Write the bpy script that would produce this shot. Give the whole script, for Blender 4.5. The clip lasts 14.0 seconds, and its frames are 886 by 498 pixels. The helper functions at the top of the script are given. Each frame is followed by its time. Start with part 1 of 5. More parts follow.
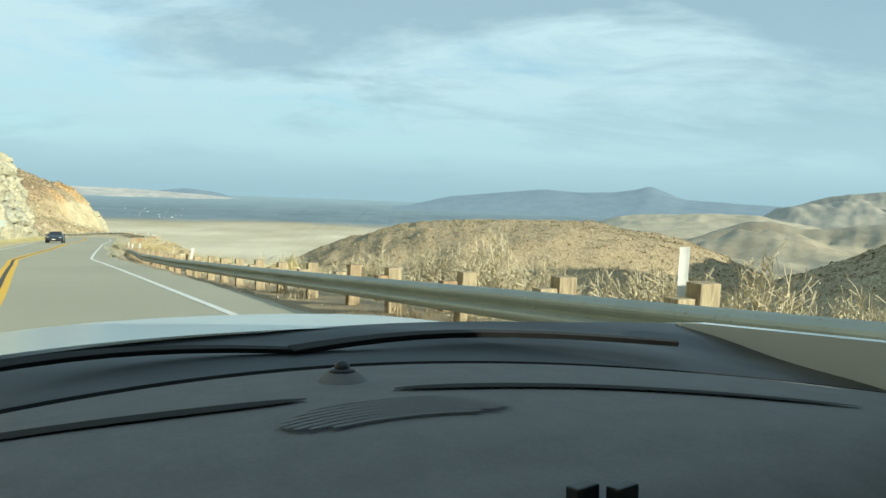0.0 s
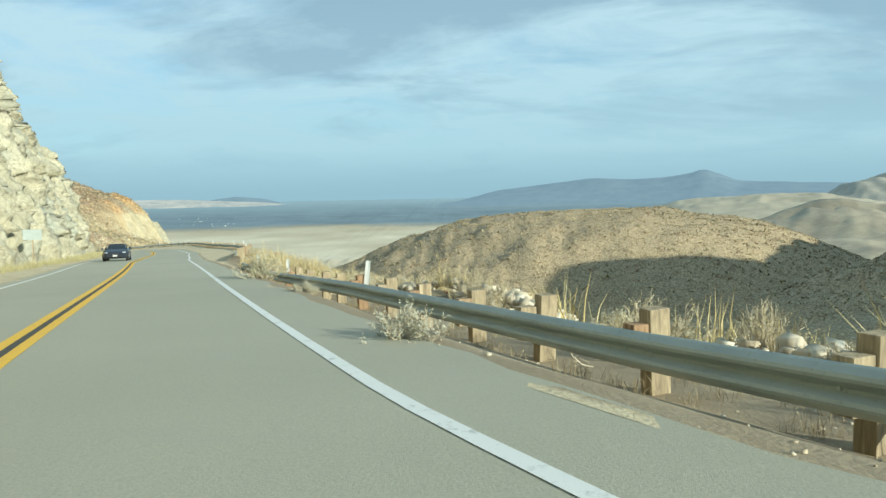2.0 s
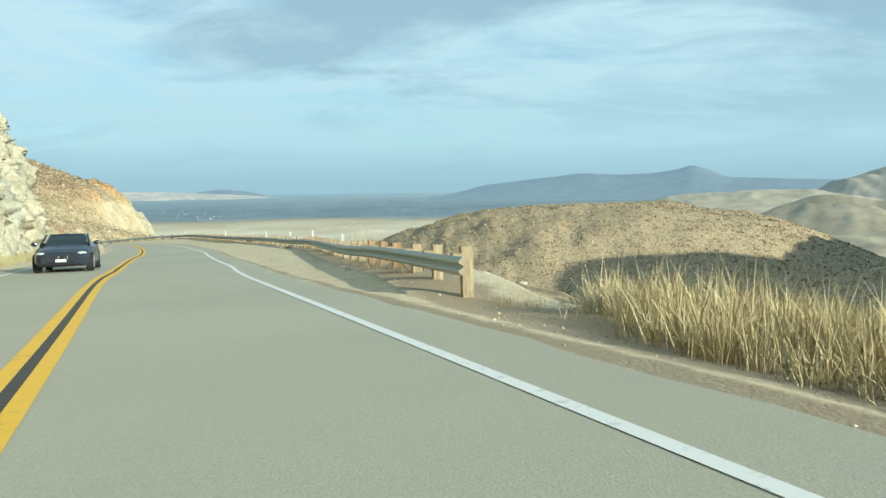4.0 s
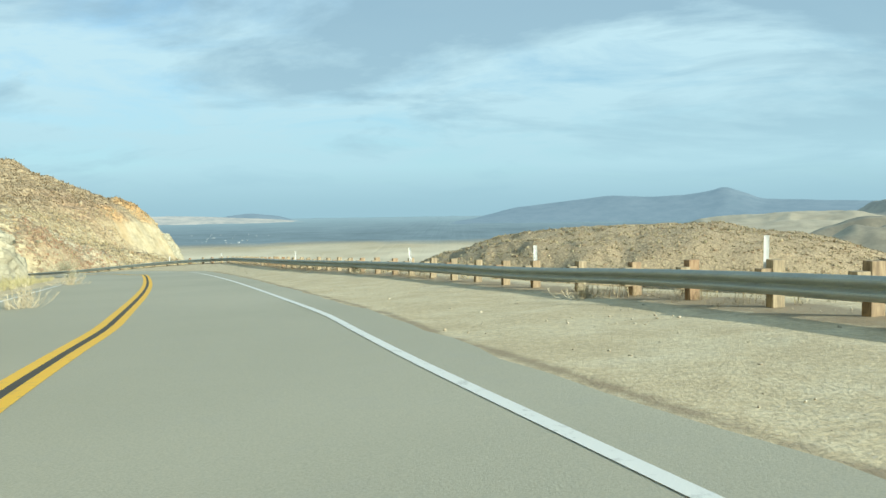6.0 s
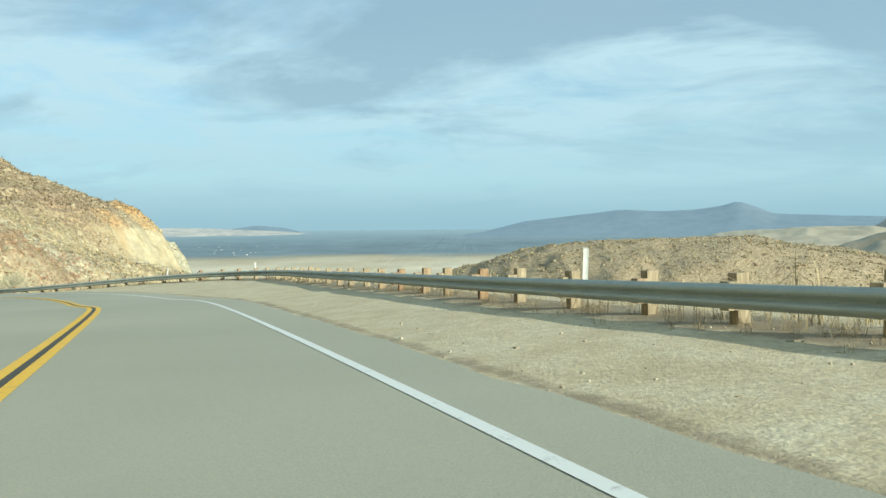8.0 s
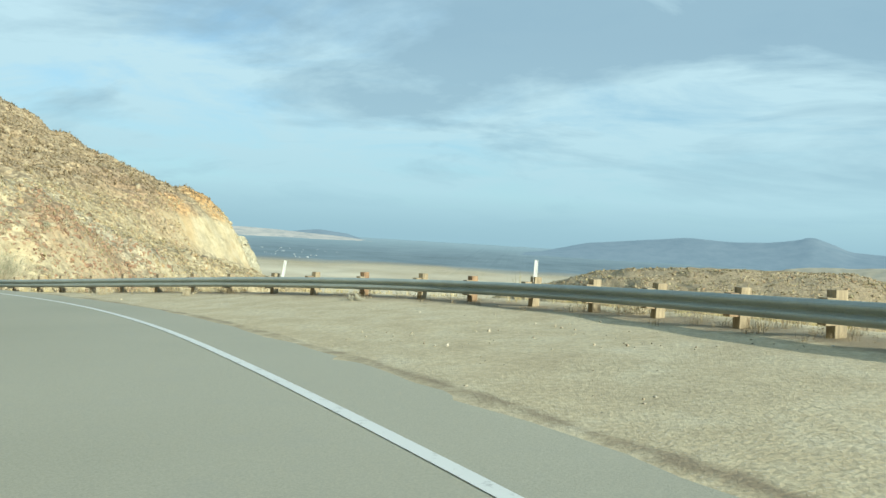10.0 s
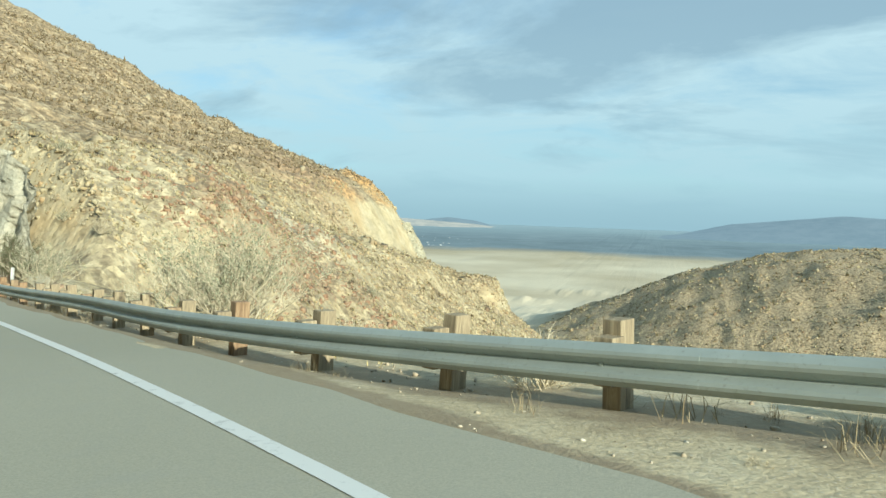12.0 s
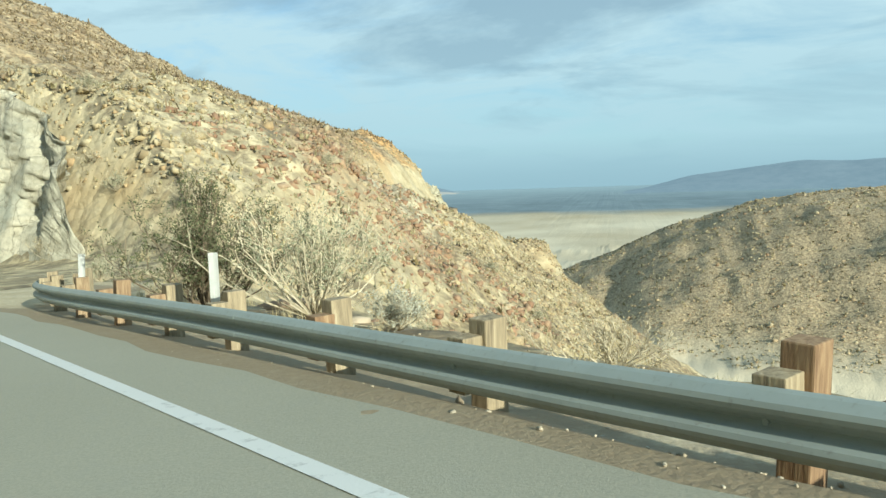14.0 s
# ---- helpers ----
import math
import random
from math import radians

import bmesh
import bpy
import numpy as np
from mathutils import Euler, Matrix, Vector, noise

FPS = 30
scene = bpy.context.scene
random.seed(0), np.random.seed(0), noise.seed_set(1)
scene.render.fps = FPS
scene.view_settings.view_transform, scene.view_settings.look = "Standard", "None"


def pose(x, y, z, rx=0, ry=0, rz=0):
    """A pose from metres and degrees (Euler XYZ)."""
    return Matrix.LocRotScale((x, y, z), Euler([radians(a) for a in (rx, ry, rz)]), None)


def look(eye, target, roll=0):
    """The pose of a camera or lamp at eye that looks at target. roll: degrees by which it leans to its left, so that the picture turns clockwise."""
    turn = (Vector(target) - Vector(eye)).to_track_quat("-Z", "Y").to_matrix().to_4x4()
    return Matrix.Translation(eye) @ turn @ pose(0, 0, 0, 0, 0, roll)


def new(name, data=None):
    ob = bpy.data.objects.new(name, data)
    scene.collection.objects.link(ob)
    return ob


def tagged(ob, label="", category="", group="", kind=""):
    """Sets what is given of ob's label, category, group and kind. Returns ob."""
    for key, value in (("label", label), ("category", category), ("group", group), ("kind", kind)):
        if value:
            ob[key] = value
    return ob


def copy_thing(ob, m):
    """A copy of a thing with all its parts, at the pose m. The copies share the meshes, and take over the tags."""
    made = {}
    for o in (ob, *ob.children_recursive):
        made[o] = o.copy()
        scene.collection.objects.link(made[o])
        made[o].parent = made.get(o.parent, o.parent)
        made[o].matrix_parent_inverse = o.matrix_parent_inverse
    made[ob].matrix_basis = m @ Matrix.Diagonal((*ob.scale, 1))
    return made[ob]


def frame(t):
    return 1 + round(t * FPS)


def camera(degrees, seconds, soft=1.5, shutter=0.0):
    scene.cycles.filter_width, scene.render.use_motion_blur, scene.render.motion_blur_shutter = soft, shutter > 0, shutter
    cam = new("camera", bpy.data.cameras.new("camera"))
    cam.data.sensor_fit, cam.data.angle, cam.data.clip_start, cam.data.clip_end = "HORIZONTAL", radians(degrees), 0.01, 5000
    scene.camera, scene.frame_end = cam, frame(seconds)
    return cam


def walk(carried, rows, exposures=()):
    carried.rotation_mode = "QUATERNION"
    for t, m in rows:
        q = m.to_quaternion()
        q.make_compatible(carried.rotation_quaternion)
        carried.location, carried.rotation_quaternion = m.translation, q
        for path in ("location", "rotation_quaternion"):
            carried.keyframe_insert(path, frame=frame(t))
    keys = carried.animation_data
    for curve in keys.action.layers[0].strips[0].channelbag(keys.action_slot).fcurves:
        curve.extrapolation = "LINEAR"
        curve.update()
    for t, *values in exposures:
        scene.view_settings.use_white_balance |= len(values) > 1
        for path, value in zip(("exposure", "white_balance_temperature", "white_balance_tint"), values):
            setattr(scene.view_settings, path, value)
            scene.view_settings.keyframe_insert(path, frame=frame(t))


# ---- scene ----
cam = camera(61.7, 14.0)
# seconds, eye, yaw to the left, pitch, roll
ROWS = [
    (0.0, 0.00, 0.00, 0.00, -3.40, -4.01, 1.97),
    (0.5, -3.28, 7.63, -0.54, -2.20, -5.17, 1.51),
    (1.0, -6.76, 15.18, -1.06, -1.37, -5.87, 0.38),
    (1.5, -10.36, 22.74, -1.54, 0.05, -4.72, -0.11),
    (2.0, -13.87, 30.26, -2.05, 0.29, -4.33, -1.16),
    (2.5, -17.14, 37.80, -2.54, -0.04, -4.93, -1.85),
    (5.0, -32.09, 76.43, -4.94, -0.78, -4.15, 0.31),
    (5.5, -34.81, 84.31, -5.41, 0.82, -3.17, -0.43),
    (6.0, -37.67, 92.22, -5.91, 1.10, -2.93, -0.99),
    (6.5, -40.59, 100.26, -6.38, 1.27, -2.79, -1.00),
    (7.0, -43.55, 108.22, -6.84, 1.30, -2.49, -1.06),
    (9.5, -58.48, 144.45, -8.98, 4.14, -1.06, 2.05),
    (10.0, -62.04, 150.77, -9.41, 6.01, -0.87, 3.26),
    (10.5, -65.85, 156.88, -9.81, 8.20, -0.80, 3.82),
    (11.0, -69.93, 162.58, -10.22, 10.29, -1.11, 3.85),
    (11.5, -74.53, 167.77, -10.62, 13.70, -1.55, 3.54),
    (12.0, -79.59, 172.42, -11.03, 15.83, -2.34, 1.86),
    (12.5, -84.96, 176.58, -11.44, 14.86, -2.99, -0.42),
    (13.0, -90.31, 180.48, -11.89, 14.01, -3.07, -0.60),
    (13.5, -95.68, 184.36, -12.32, 13.22, -3.78, -0.98),
    (14.0, -101.00, 188.37, -12.69, 13.02, -4.75, -1.91),
]


def eye_pose(x, y, z, yaw, pitch, roll):
    a, b = radians(yaw), radians(pitch)
    ahead = Vector((-math.sin(a) * math.cos(b), math.cos(a) * math.cos(b), math.sin(b)))
    return look((x, y, z), Vector((x, y, z)) + 10 * ahead, roll)


STOPS = [(0.0, 0.50), (0.5, 0.64), (1.0, 0.72), (1.5, 0.56), (2.0, 0.38), (2.5, 0.40), (5.0, 0.50), (7.0, 0.46), (9.5, 0.44), (14.0, 0.40)]
walk(cam, [(t, eye_pose(*row)) for t, *row in ROWS], [(t, stops, 5900 if t == 0 else 5600 if t < 3 else 5690, 0) for t, stops in STOPS])

# ---- world and sun ----
SUN_HEADING, SUN_HEIGHT = 50.0, 18.0  # degrees: the way the light goes, left of +y; height over the horizon
toward_sun = Vector((math.sin(radians(SUN_HEADING)) * math.cos(radians(SUN_HEIGHT)),
                     -math.cos(radians(SUN_HEADING)) * math.cos(radians(SUN_HEIGHT)), math.sin(radians(SUN_HEIGHT))))


def node(tree, kind, **values):
    n = tree.nodes.new(kind)
    for key, value in values.items():
        if key in n.inputs:
            n.inputs[key].default_value = value
    return n


def maths(tree, op, a, b=None, clamp=False):
    n = tree.nodes.new("ShaderNodeMath")
    n.operation, n.use_clamp = op, clamp
    for k, v in enumerate((a, b)):
        if v is None:
            continue
        if isinstance(v, (int, float)):
            n.inputs[k].default_value = v
        else:
            tree.links.new(v, n.inputs[k])
    return n.outputs[0]


def mixed(tree, fac, a, b, blend="MIX"):
    n = tree.nodes.new("ShaderNodeMix")
    n.data_type, n.blend_type = "RGBA", blend
    for socket, v in ((n.inputs[0], fac), (n.inputs[6], a), (n.inputs[7], b)):
        if isinstance(v, (int, float)):
            socket.default_value = v
        elif isinstance(v, tuple):
            socket.default_value = (*v, 1)
        else:
            tree.links.new(v, socket)
    return n.outputs[2]


def ramp(tree, value, stops):
    n = tree.nodes.new("ShaderNodeValToRGB")
    while len(n.color_ramp.elements) < len(stops):
        n.color_ramp.elements.new(0.5)
    for e, (p, c) in zip(n.color_ramp.elements, stops):
        e.position, e.color = p, (*c, 1) if isinstance(c, tuple) else (c, c, c, 1)
    tree.links.new(value, n.inputs[0])
    return n.outputs[0]


def noise_at(tree, vector, scale, detail=4.0, rough=0.55, distortion=0.0):
    n = node(tree, "ShaderNodeTexNoise", Scale=scale, Detail=detail, Roughness=rough, Distortion=distortion)
    tree.links.new(vector, n.inputs["Vector"])
    return n.outputs["Fac"]


world = bpy.data.worlds.new("desert_sky")
scene.world = world
world.use_nodes = True
wt = world.node_tree
wt.nodes.clear()
sky = wt.nodes.new("ShaderNodeTexSky")
sky.sky_type, sky.sun_disc = "NISHITA", False
sky.sun_elevation = radians(SUN_HEIGHT)
sky.sun_rotation = math.atan2(toward_sun.x, toward_sun.y)
sky.altitude, sky.air_density, sky.dust_density, sky.ozone_density = 900, 1.0, 0.6, 1.5
coord = wt.nodes.new("ShaderNodeTexCoord")
sep = wt.nodes.new("ShaderNodeSeparateXYZ")
wt.links.new(coord.outputs["Generated"], sep.inputs[0])
up = maths(wt, "MAXIMUM", sep.outputs[2], 0.0)
lift = maths(wt, "ADD", up, 0.20)
flat = wt.nodes.new("ShaderNodeCombineXYZ")
wt.links.new(maths(wt, "DIVIDE", sep.outputs[0], lift), flat.inputs[0])
wt.links.new(maths(wt, "DIVIDE", sep.outputs[1], lift), flat.inputs[1])
turned = wt.nodes.new("ShaderNodeMapping")
turned.inputs["Rotation"].default_value = (0, 0, radians(24))
turned.inputs["Location"].default_value = (3.1, 0.4, 0)
turned.inputs["Scale"].default_value = (0.9, 1.3, 1)
wt.links.new(flat.outputs[0], turned.inputs["Vector"])
veil = noise_at(wt, turned.outputs[0], 1.5, 10.0, 0.62, 0.6)
bank = noise_at(wt, turned.outputs[0], 1.0, 10.0, 0.58, 0.5)
# a cloud bank: higher up and to the right of the line of sight
slope = maths(wt, "ADD", sep.outputs[2], maths(wt, "MULTIPLY", sep.outputs[0], 0.30))
bank = maths(wt, "ADD", bank, maths(wt, "MULTIPLY", maths(wt, "SUBTRACT", slope, 0.15), 1.1, True))
blue = mixed(wt, 1.0, sky.outputs[0], (0.86, 1.05, 1.05), "MULTIPLY")
thin = mixed(wt, ramp(wt, veil, [(0.30, 0.35), (0.54, 0.97)]), blue, (5.45, 6.62, 6.75))
grey = mixed(wt, ramp(wt, bank, [(0.50, 0.0), (0.64, 0.92)]), thin, (3.0, 4.05, 4.65))
pale = mixed(wt, ramp(wt, up, [(0.0, 0.95), (0.07, 0.75), (0.16, 0.25), (0.26, 0.0)]), grey, (4.25, 5.7, 5.9))
low = mixed(wt, ramp(wt, up, [(0.0, 0.92), (0.015, 0.75), (0.06, 0.0)]), pale, (3.2, 4.45, 4.8))
back = node(wt, "ShaderNodeBackground", Strength=0.088)
wt.links.new(low, back.inputs[0])
wt.links.new(back.outputs[0], wt.nodes.new("ShaderNodeOutputWorld").inputs[0])

lamp = bpy.data.lights.new("sun", "SUN")
lamp.energy, lamp.angle, lamp.color = 5.0, radians(0.6), (1.0, 0.90, 0.70)
sun = new("sun", lamp)
sun.matrix_world = look(toward_sun * 300, (0, 0, 0))

# ---- materials ----
def material(name, rough=0.8, metal=0.0):
    m = bpy.data.materials.new(name)
    m.use_nodes = True
    t = m.node_tree
    b = t.nodes["Principled BSDF"]
    b.inputs["Roughness"].default_value, b.inputs["Metallic"].default_value = rough, metal
    geo = t.nodes.new("ShaderNodeNewGeometry")
    return m, t, b, geo


def bump(t, b, height, strength, distance):
    n = node(t, "ShaderNodeBump", Strength=strength, Distance=distance)
    t.links.new(height, n.inputs["Height"])
    t.links.new(n.outputs[0], b.inputs["Normal"])


def plain_material(name, colour, rough=0.7, metal=0.0, grain=30.0, spread=0.25, relief=0.15, depth=0.004, own=True):
    """A colour with fine grain and broad blotches, in the thing's own space."""
    m, t, b, geo = material(name, rough, metal)
    where = t.nodes.new("ShaderNodeTexCoord").outputs["Object"] if own else geo.outputs["Position"]
    fine, broad = noise_at(t, where, grain, 5), noise_at(t, where, grain / 9, 3)
    dark, light = tuple(c * (1 - spread) for c in colour), tuple(min(c * (1 + spread), 0.95) for c in colour)
    both = maths(t, "ADD", maths(t, "MULTIPLY", fine, 0.5), maths(t, "MULTIPLY", broad, 0.5))
    t.links.new(ramp(t, both, [(0.35, dark), (0.65, light)]), b.inputs["Base Color"])
    if relief:
        bump(t, b, fine, relief, depth)
    return m


def ground_material():
    """Desert ground: tan soil, paler gravel, rust-brown rock, and the broken pale rock of steep cuts."""
    m, t, b, geo = material("desert_ground", 0.95)
    p = geo.outputs["Position"]
    n1, n2, n3 = noise_at(t, p, 0.035, 5), noise_at(t, p, 0.35, 6, 0.65), noise_at(t, p, 2.2, 5, 0.7)
    v = node(t, "ShaderNodeTexVoronoi", Scale=0.42)
    t.links.new(p, v.inputs["Vector"])
    v2 = node(t, "ShaderNodeTexVoronoi", Scale=1.3)
    t.links.new(p, v2.inputs["Vector"])
    soil = ramp(t, n2, [(0.30, (0.30, 0.235, 0.125)), (0.52, (0.44, 0.36, 0.21)), (0.70, (0.56, 0.48, 0.305))])
    soil = mixed(t, ramp(t, n1, [(0.48, 0.0), (0.66, 0.55)]), soil, (0.33, 0.235, 0.13))
    lie = t.nodes.new("ShaderNodeSeparateXYZ")
    t.links.new(p, lie.inputs[0])
    # the undisturbed slope keeps its brown crust; below a wavering line the hill was cut away
    line = t.nodes.new("ShaderNodeMapRange")
    line.inputs["From Min"].default_value, line.inputs["From Max"].default_value = 222.0, 246.0
    line.inputs["To Min"].default_value, line.inputs["To Max"].default_value = -9.0, -3.2
    t.links.new(lie.outputs[1], line.inputs["Value"])
    over = maths(t, "SUBTRACT", lie.outputs[2], line.outputs[0])
    over = maths(t, "ADD", maths(t, "MULTIPLY", over, 0.25), maths(t, "MULTIPLY", maths(t, "SUBTRACT", noise_at(t, p, 0.16, 5, 0.6), 0.5), 3.2))
    crust = ramp(t, n2, [(0.30, (0.28, 0.195, 0.105)), (0.52, (0.41, 0.305, 0.175)), (0.70, (0.52, 0.42, 0.265))])
    soil = mixed(t, ramp(t, maths(t, "ADD", over, 0.5), [(0.2, 0.0), (0.8, 0.85)]), soil, crust)
    def outcrop(colour, place, radius, below):
        gap = t.nodes.new("ShaderNodeVectorMath")
        gap.operation = "DISTANCE"
        t.links.new(p, gap.inputs[0])
        gap.inputs[1].default_value = place
        reach = maths(t, "ADD", maths(t, "DIVIDE", gap.outputs["Value"], radius), maths(t, "MULTIPLY", maths(t, "SUBTRACT", n2, 0.5), 0.7))
        return mixed(t, ramp(t, reach, [(0.6, 0.85), (0.95, 0.0)]), below, colour)
    soil = outcrop((0.46, 0.35, 0.205), (130, 760, -60), 420, soil)
    soil = outcrop((0.47, 0.40, 0.25), (-131, 232, -10), 24, soil)
    soil = outcrop((0.47, 0.41, 0.28), (-128, 262, -8), 20, soil)
    soil = outcrop((0.52, 0.435, 0.265), (-137, 223, -9), 17, soil)
    soil = outcrop((0.39, 0.26, 0.145), (-119.5, 243, -13), 12, soil)
    soil = outcrop((0.38, 0.26, 0.15), (-150, 318, -10), 22, soil)
    soil = outcrop((0.56, 0.47, 0.29), (-138, 328, -16), 16, soil)
    soil = outcrop((0.60, 0.345, 0.12), (-150, 351, -4), 12, soil)
    soil = outcrop((0.56, 0.34, 0.14), (-147, 325, -7), 9, soil)
    # every patch is mottled by its own broken stone
    stone = node(t, "ShaderNodeTexVoronoi", Scale=1.25)
    t.links.new(p, stone.inputs["Vector"])
    shade = t.nodes.new("ShaderNodeSeparateColor")
    t.links.new(stone.outputs["Color"], shade.inputs[0])
    soil = mixed(t, 1.0, soil, ramp(t, shade.outputs[0], [(0.0, 0.62), (0.5, 1.0), (1.0, 1.32)]), "MULTIPLY")
    soil = mixed(t, 1.0, soil, ramp(t, noise_at(t, p, 1.1, 9, 0.78), [(0.32, 0.52), (0.50, 0.95), (0.66, 1.22)]), "MULTIPLY")
    # boulders and scrub as speckle
    speck = ramp(t, v.outputs["Distance"], [(0.20, 1.0), (0.34, 0.0)])
    soil = mixed(t, maths(t, "MULTIPLY", speck, 0.55), soil, (0.17, 0.13, 0.08))
    pale = ramp(t, v2.outputs["Distance"], [(0.10, 1.0), (0.22, 0.0)])
    soil = mixed(t, maths(t, "MULTIPLY", pale, 0.35), soil, (0.60, 0.52, 0.38))
    v3 = node(t, "ShaderNodeTexVoronoi", Scale=0.85)
    t.links.new(p, v3.inputs["Vector"])
    soil = mixed(t, maths(t, "MULTIPLY", ramp(t, v3.outputs["Distance"], [(0.22, 1.0), (0.36, 0.0)]), 0.5), soil, (0.13, 0.10, 0.06))
    grit = noise_at(t, p, 0.55, 8, 0.8)
    soil = mixed(t, ramp(t, grit, [(0.36, 0.7), (0.50, 0.0)]), soil, (0.16, 0.12, 0.075))
    soil = mixed(t, ramp(t, grit, [(0.54, 0.0), (0.68, 0.5)]), soil, (0.56, 0.49, 0.36))
    # steep faces: broken granite, white-grey with rust stains
    n = t.nodes.new("ShaderNodeSeparateXYZ")
    t.links.new(geo.outputs["Normal"], n.inputs[0])
    steep = ramp(t, maths(t, "ADD", n.outputs[2], maths(t, "MULTIPLY", maths(t, "SUBTRACT", n2, 0.5), 0.25)), [(0.50, 1.0), (0.74, 0.0)])
    crack = node(t, "ShaderNodeTexVoronoi", Scale=0.55)
    crack.feature = "DISTANCE_TO_EDGE"
    stretch = t.nodes.new("ShaderNodeMapping")
    stretch.inputs["Scale"].default_value = (1.2, 1.2, 0.55)
    t.links.new(p, stretch.inputs["Vector"])
    t.links.new(stretch.outputs[0], crack.inputs["Vector"])
    granite = ramp(t, n2, [(0.32, (0.39, 0.315, 0.18)), (0.5, (0.54, 0.455, 0.28)), (0.68, (0.63, 0.55, 0.365))])
    granite = mixed(t, ramp(t, noise_at(t, p, 0.07, 4), [(0.54, 0.0), (0.66, 0.5)]), granite, (0.52, 0.35, 0.16))
    granite = mixed(t, ramp(t, crack.outputs["Distance"], [(0.0, 0.25), (0.03, 0.0)]), granite, (0.10, 0.09, 0.07))
    soil = mixed(t, steep, soil, granite)
    # the valley: bare sand nearer, scrub plain farther, tinted blue-grey to paint in haze
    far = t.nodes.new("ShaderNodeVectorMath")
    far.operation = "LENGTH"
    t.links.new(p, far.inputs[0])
    sep2 = t.nodes.new("ShaderNodeSeparateXYZ")
    t.links.new(p, sep2.inputs[0])
    sand = ramp(t, noise_at(t, p, 0.004, 5), [(0.35, (0.50, 0.42, 0.28)), (0.6, (0.66, 0.58, 0.42))])
    valley = ramp(t, maths(t, "MULTIPLY", sep2.outputs[2], -0.01), [(0.86, 0.0), (0.98, 1.0)])
    soil = mixed(t, valley, soil, sand)
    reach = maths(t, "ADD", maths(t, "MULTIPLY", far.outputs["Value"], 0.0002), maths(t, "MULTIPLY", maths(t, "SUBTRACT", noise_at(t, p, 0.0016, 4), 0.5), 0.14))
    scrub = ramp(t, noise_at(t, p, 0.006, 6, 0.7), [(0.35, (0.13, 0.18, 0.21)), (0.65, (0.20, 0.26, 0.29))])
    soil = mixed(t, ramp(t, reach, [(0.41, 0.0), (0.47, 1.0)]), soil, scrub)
    # paler far haze, put into the base colour by distance
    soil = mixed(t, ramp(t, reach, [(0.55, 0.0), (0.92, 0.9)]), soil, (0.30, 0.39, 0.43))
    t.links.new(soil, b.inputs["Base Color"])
    h = maths(t, "ADD", maths(t, "MULTIPLY", n3, 0.5), maths(t, "MULTIPLY", crack.outputs["Distance"], 0.8))
    h = maths(t, "SUBTRACT", h, maths(t, "MULTIPLY", v2.outputs["Distance"], 0.6))
    bump(t, b, h, 0.6, 0.3)
    return m


def gravel_material():
    m, t, b, geo = material("shoulder_gravel", 0.95)
    p = geo.outputs["Position"]
    n1, n2 = noise_at(t, p, 0.9, 8, 0.75), noise_at(t, p, 13.0, 6, 0.75)
    v = node(t, "ShaderNodeTexVoronoi", Scale=24.0)
    t.links.new(p, v.inputs["Vector"])
    c = ramp(t, n1, [(0.34, (0.56, 0.455, 0.275)), (0.47, (0.65, 0.54, 0.335)), (0.56, (0.70, 0.60, 0.39)), (0.70, (0.75, 0.665, 0.475))])
    c = mixed(t, ramp(t, n2, [(0.4, 0.45), (0.6, 0.0)]), c, (0.27, 0.21, 0.14))
    c = mixed(t, ramp(t, v.outputs["Distance"], [(0.12, 0.6), (0.25, 0.0)]), c, (0.66, 0.60, 0.49))
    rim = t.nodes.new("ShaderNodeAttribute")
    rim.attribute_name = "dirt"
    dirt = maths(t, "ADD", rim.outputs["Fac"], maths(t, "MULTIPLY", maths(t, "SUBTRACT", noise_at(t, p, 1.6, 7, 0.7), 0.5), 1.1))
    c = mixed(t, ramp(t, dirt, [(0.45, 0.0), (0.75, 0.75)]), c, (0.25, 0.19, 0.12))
    t.links.new(c, b.inputs["Base Color"])
    bump(t, b, maths(t, "SUBTRACT", n2, maths(t, "MULTIPLY", v.outputs["Distance"], 0.4)), 0.6, 0.02)
    return m


def asphalt_material():
    m, t, b, geo = material("worn_asphalt", 0.75)
    p = geo.outputs["Position"]
    n1, n2 = noise_at(t, p, 0.12, 4), noise_at(t, p, 60.0, 4, 0.7)
    c = ramp(t, n1, [(0.35, (0.41, 0.385, 0.285)), (0.65, (0.47, 0.44, 0.33))])
    c = mixed(t, ramp(t, n2, [(0.35, 0.3), (0.62, 0.0)]), c, (0.17, 0.165, 0.135))
    c = mixed(t, ramp(t, noise_at(t, p, 1.7, 5, 0.65), [(0.55, 0.0), (0.75, 0.35)]), c, (0.38, 0.365, 0.31))
    t.links.new(c, b.inputs["Base Color"])
    bump(t, b, n2, 0.5, 0.008)
    return m


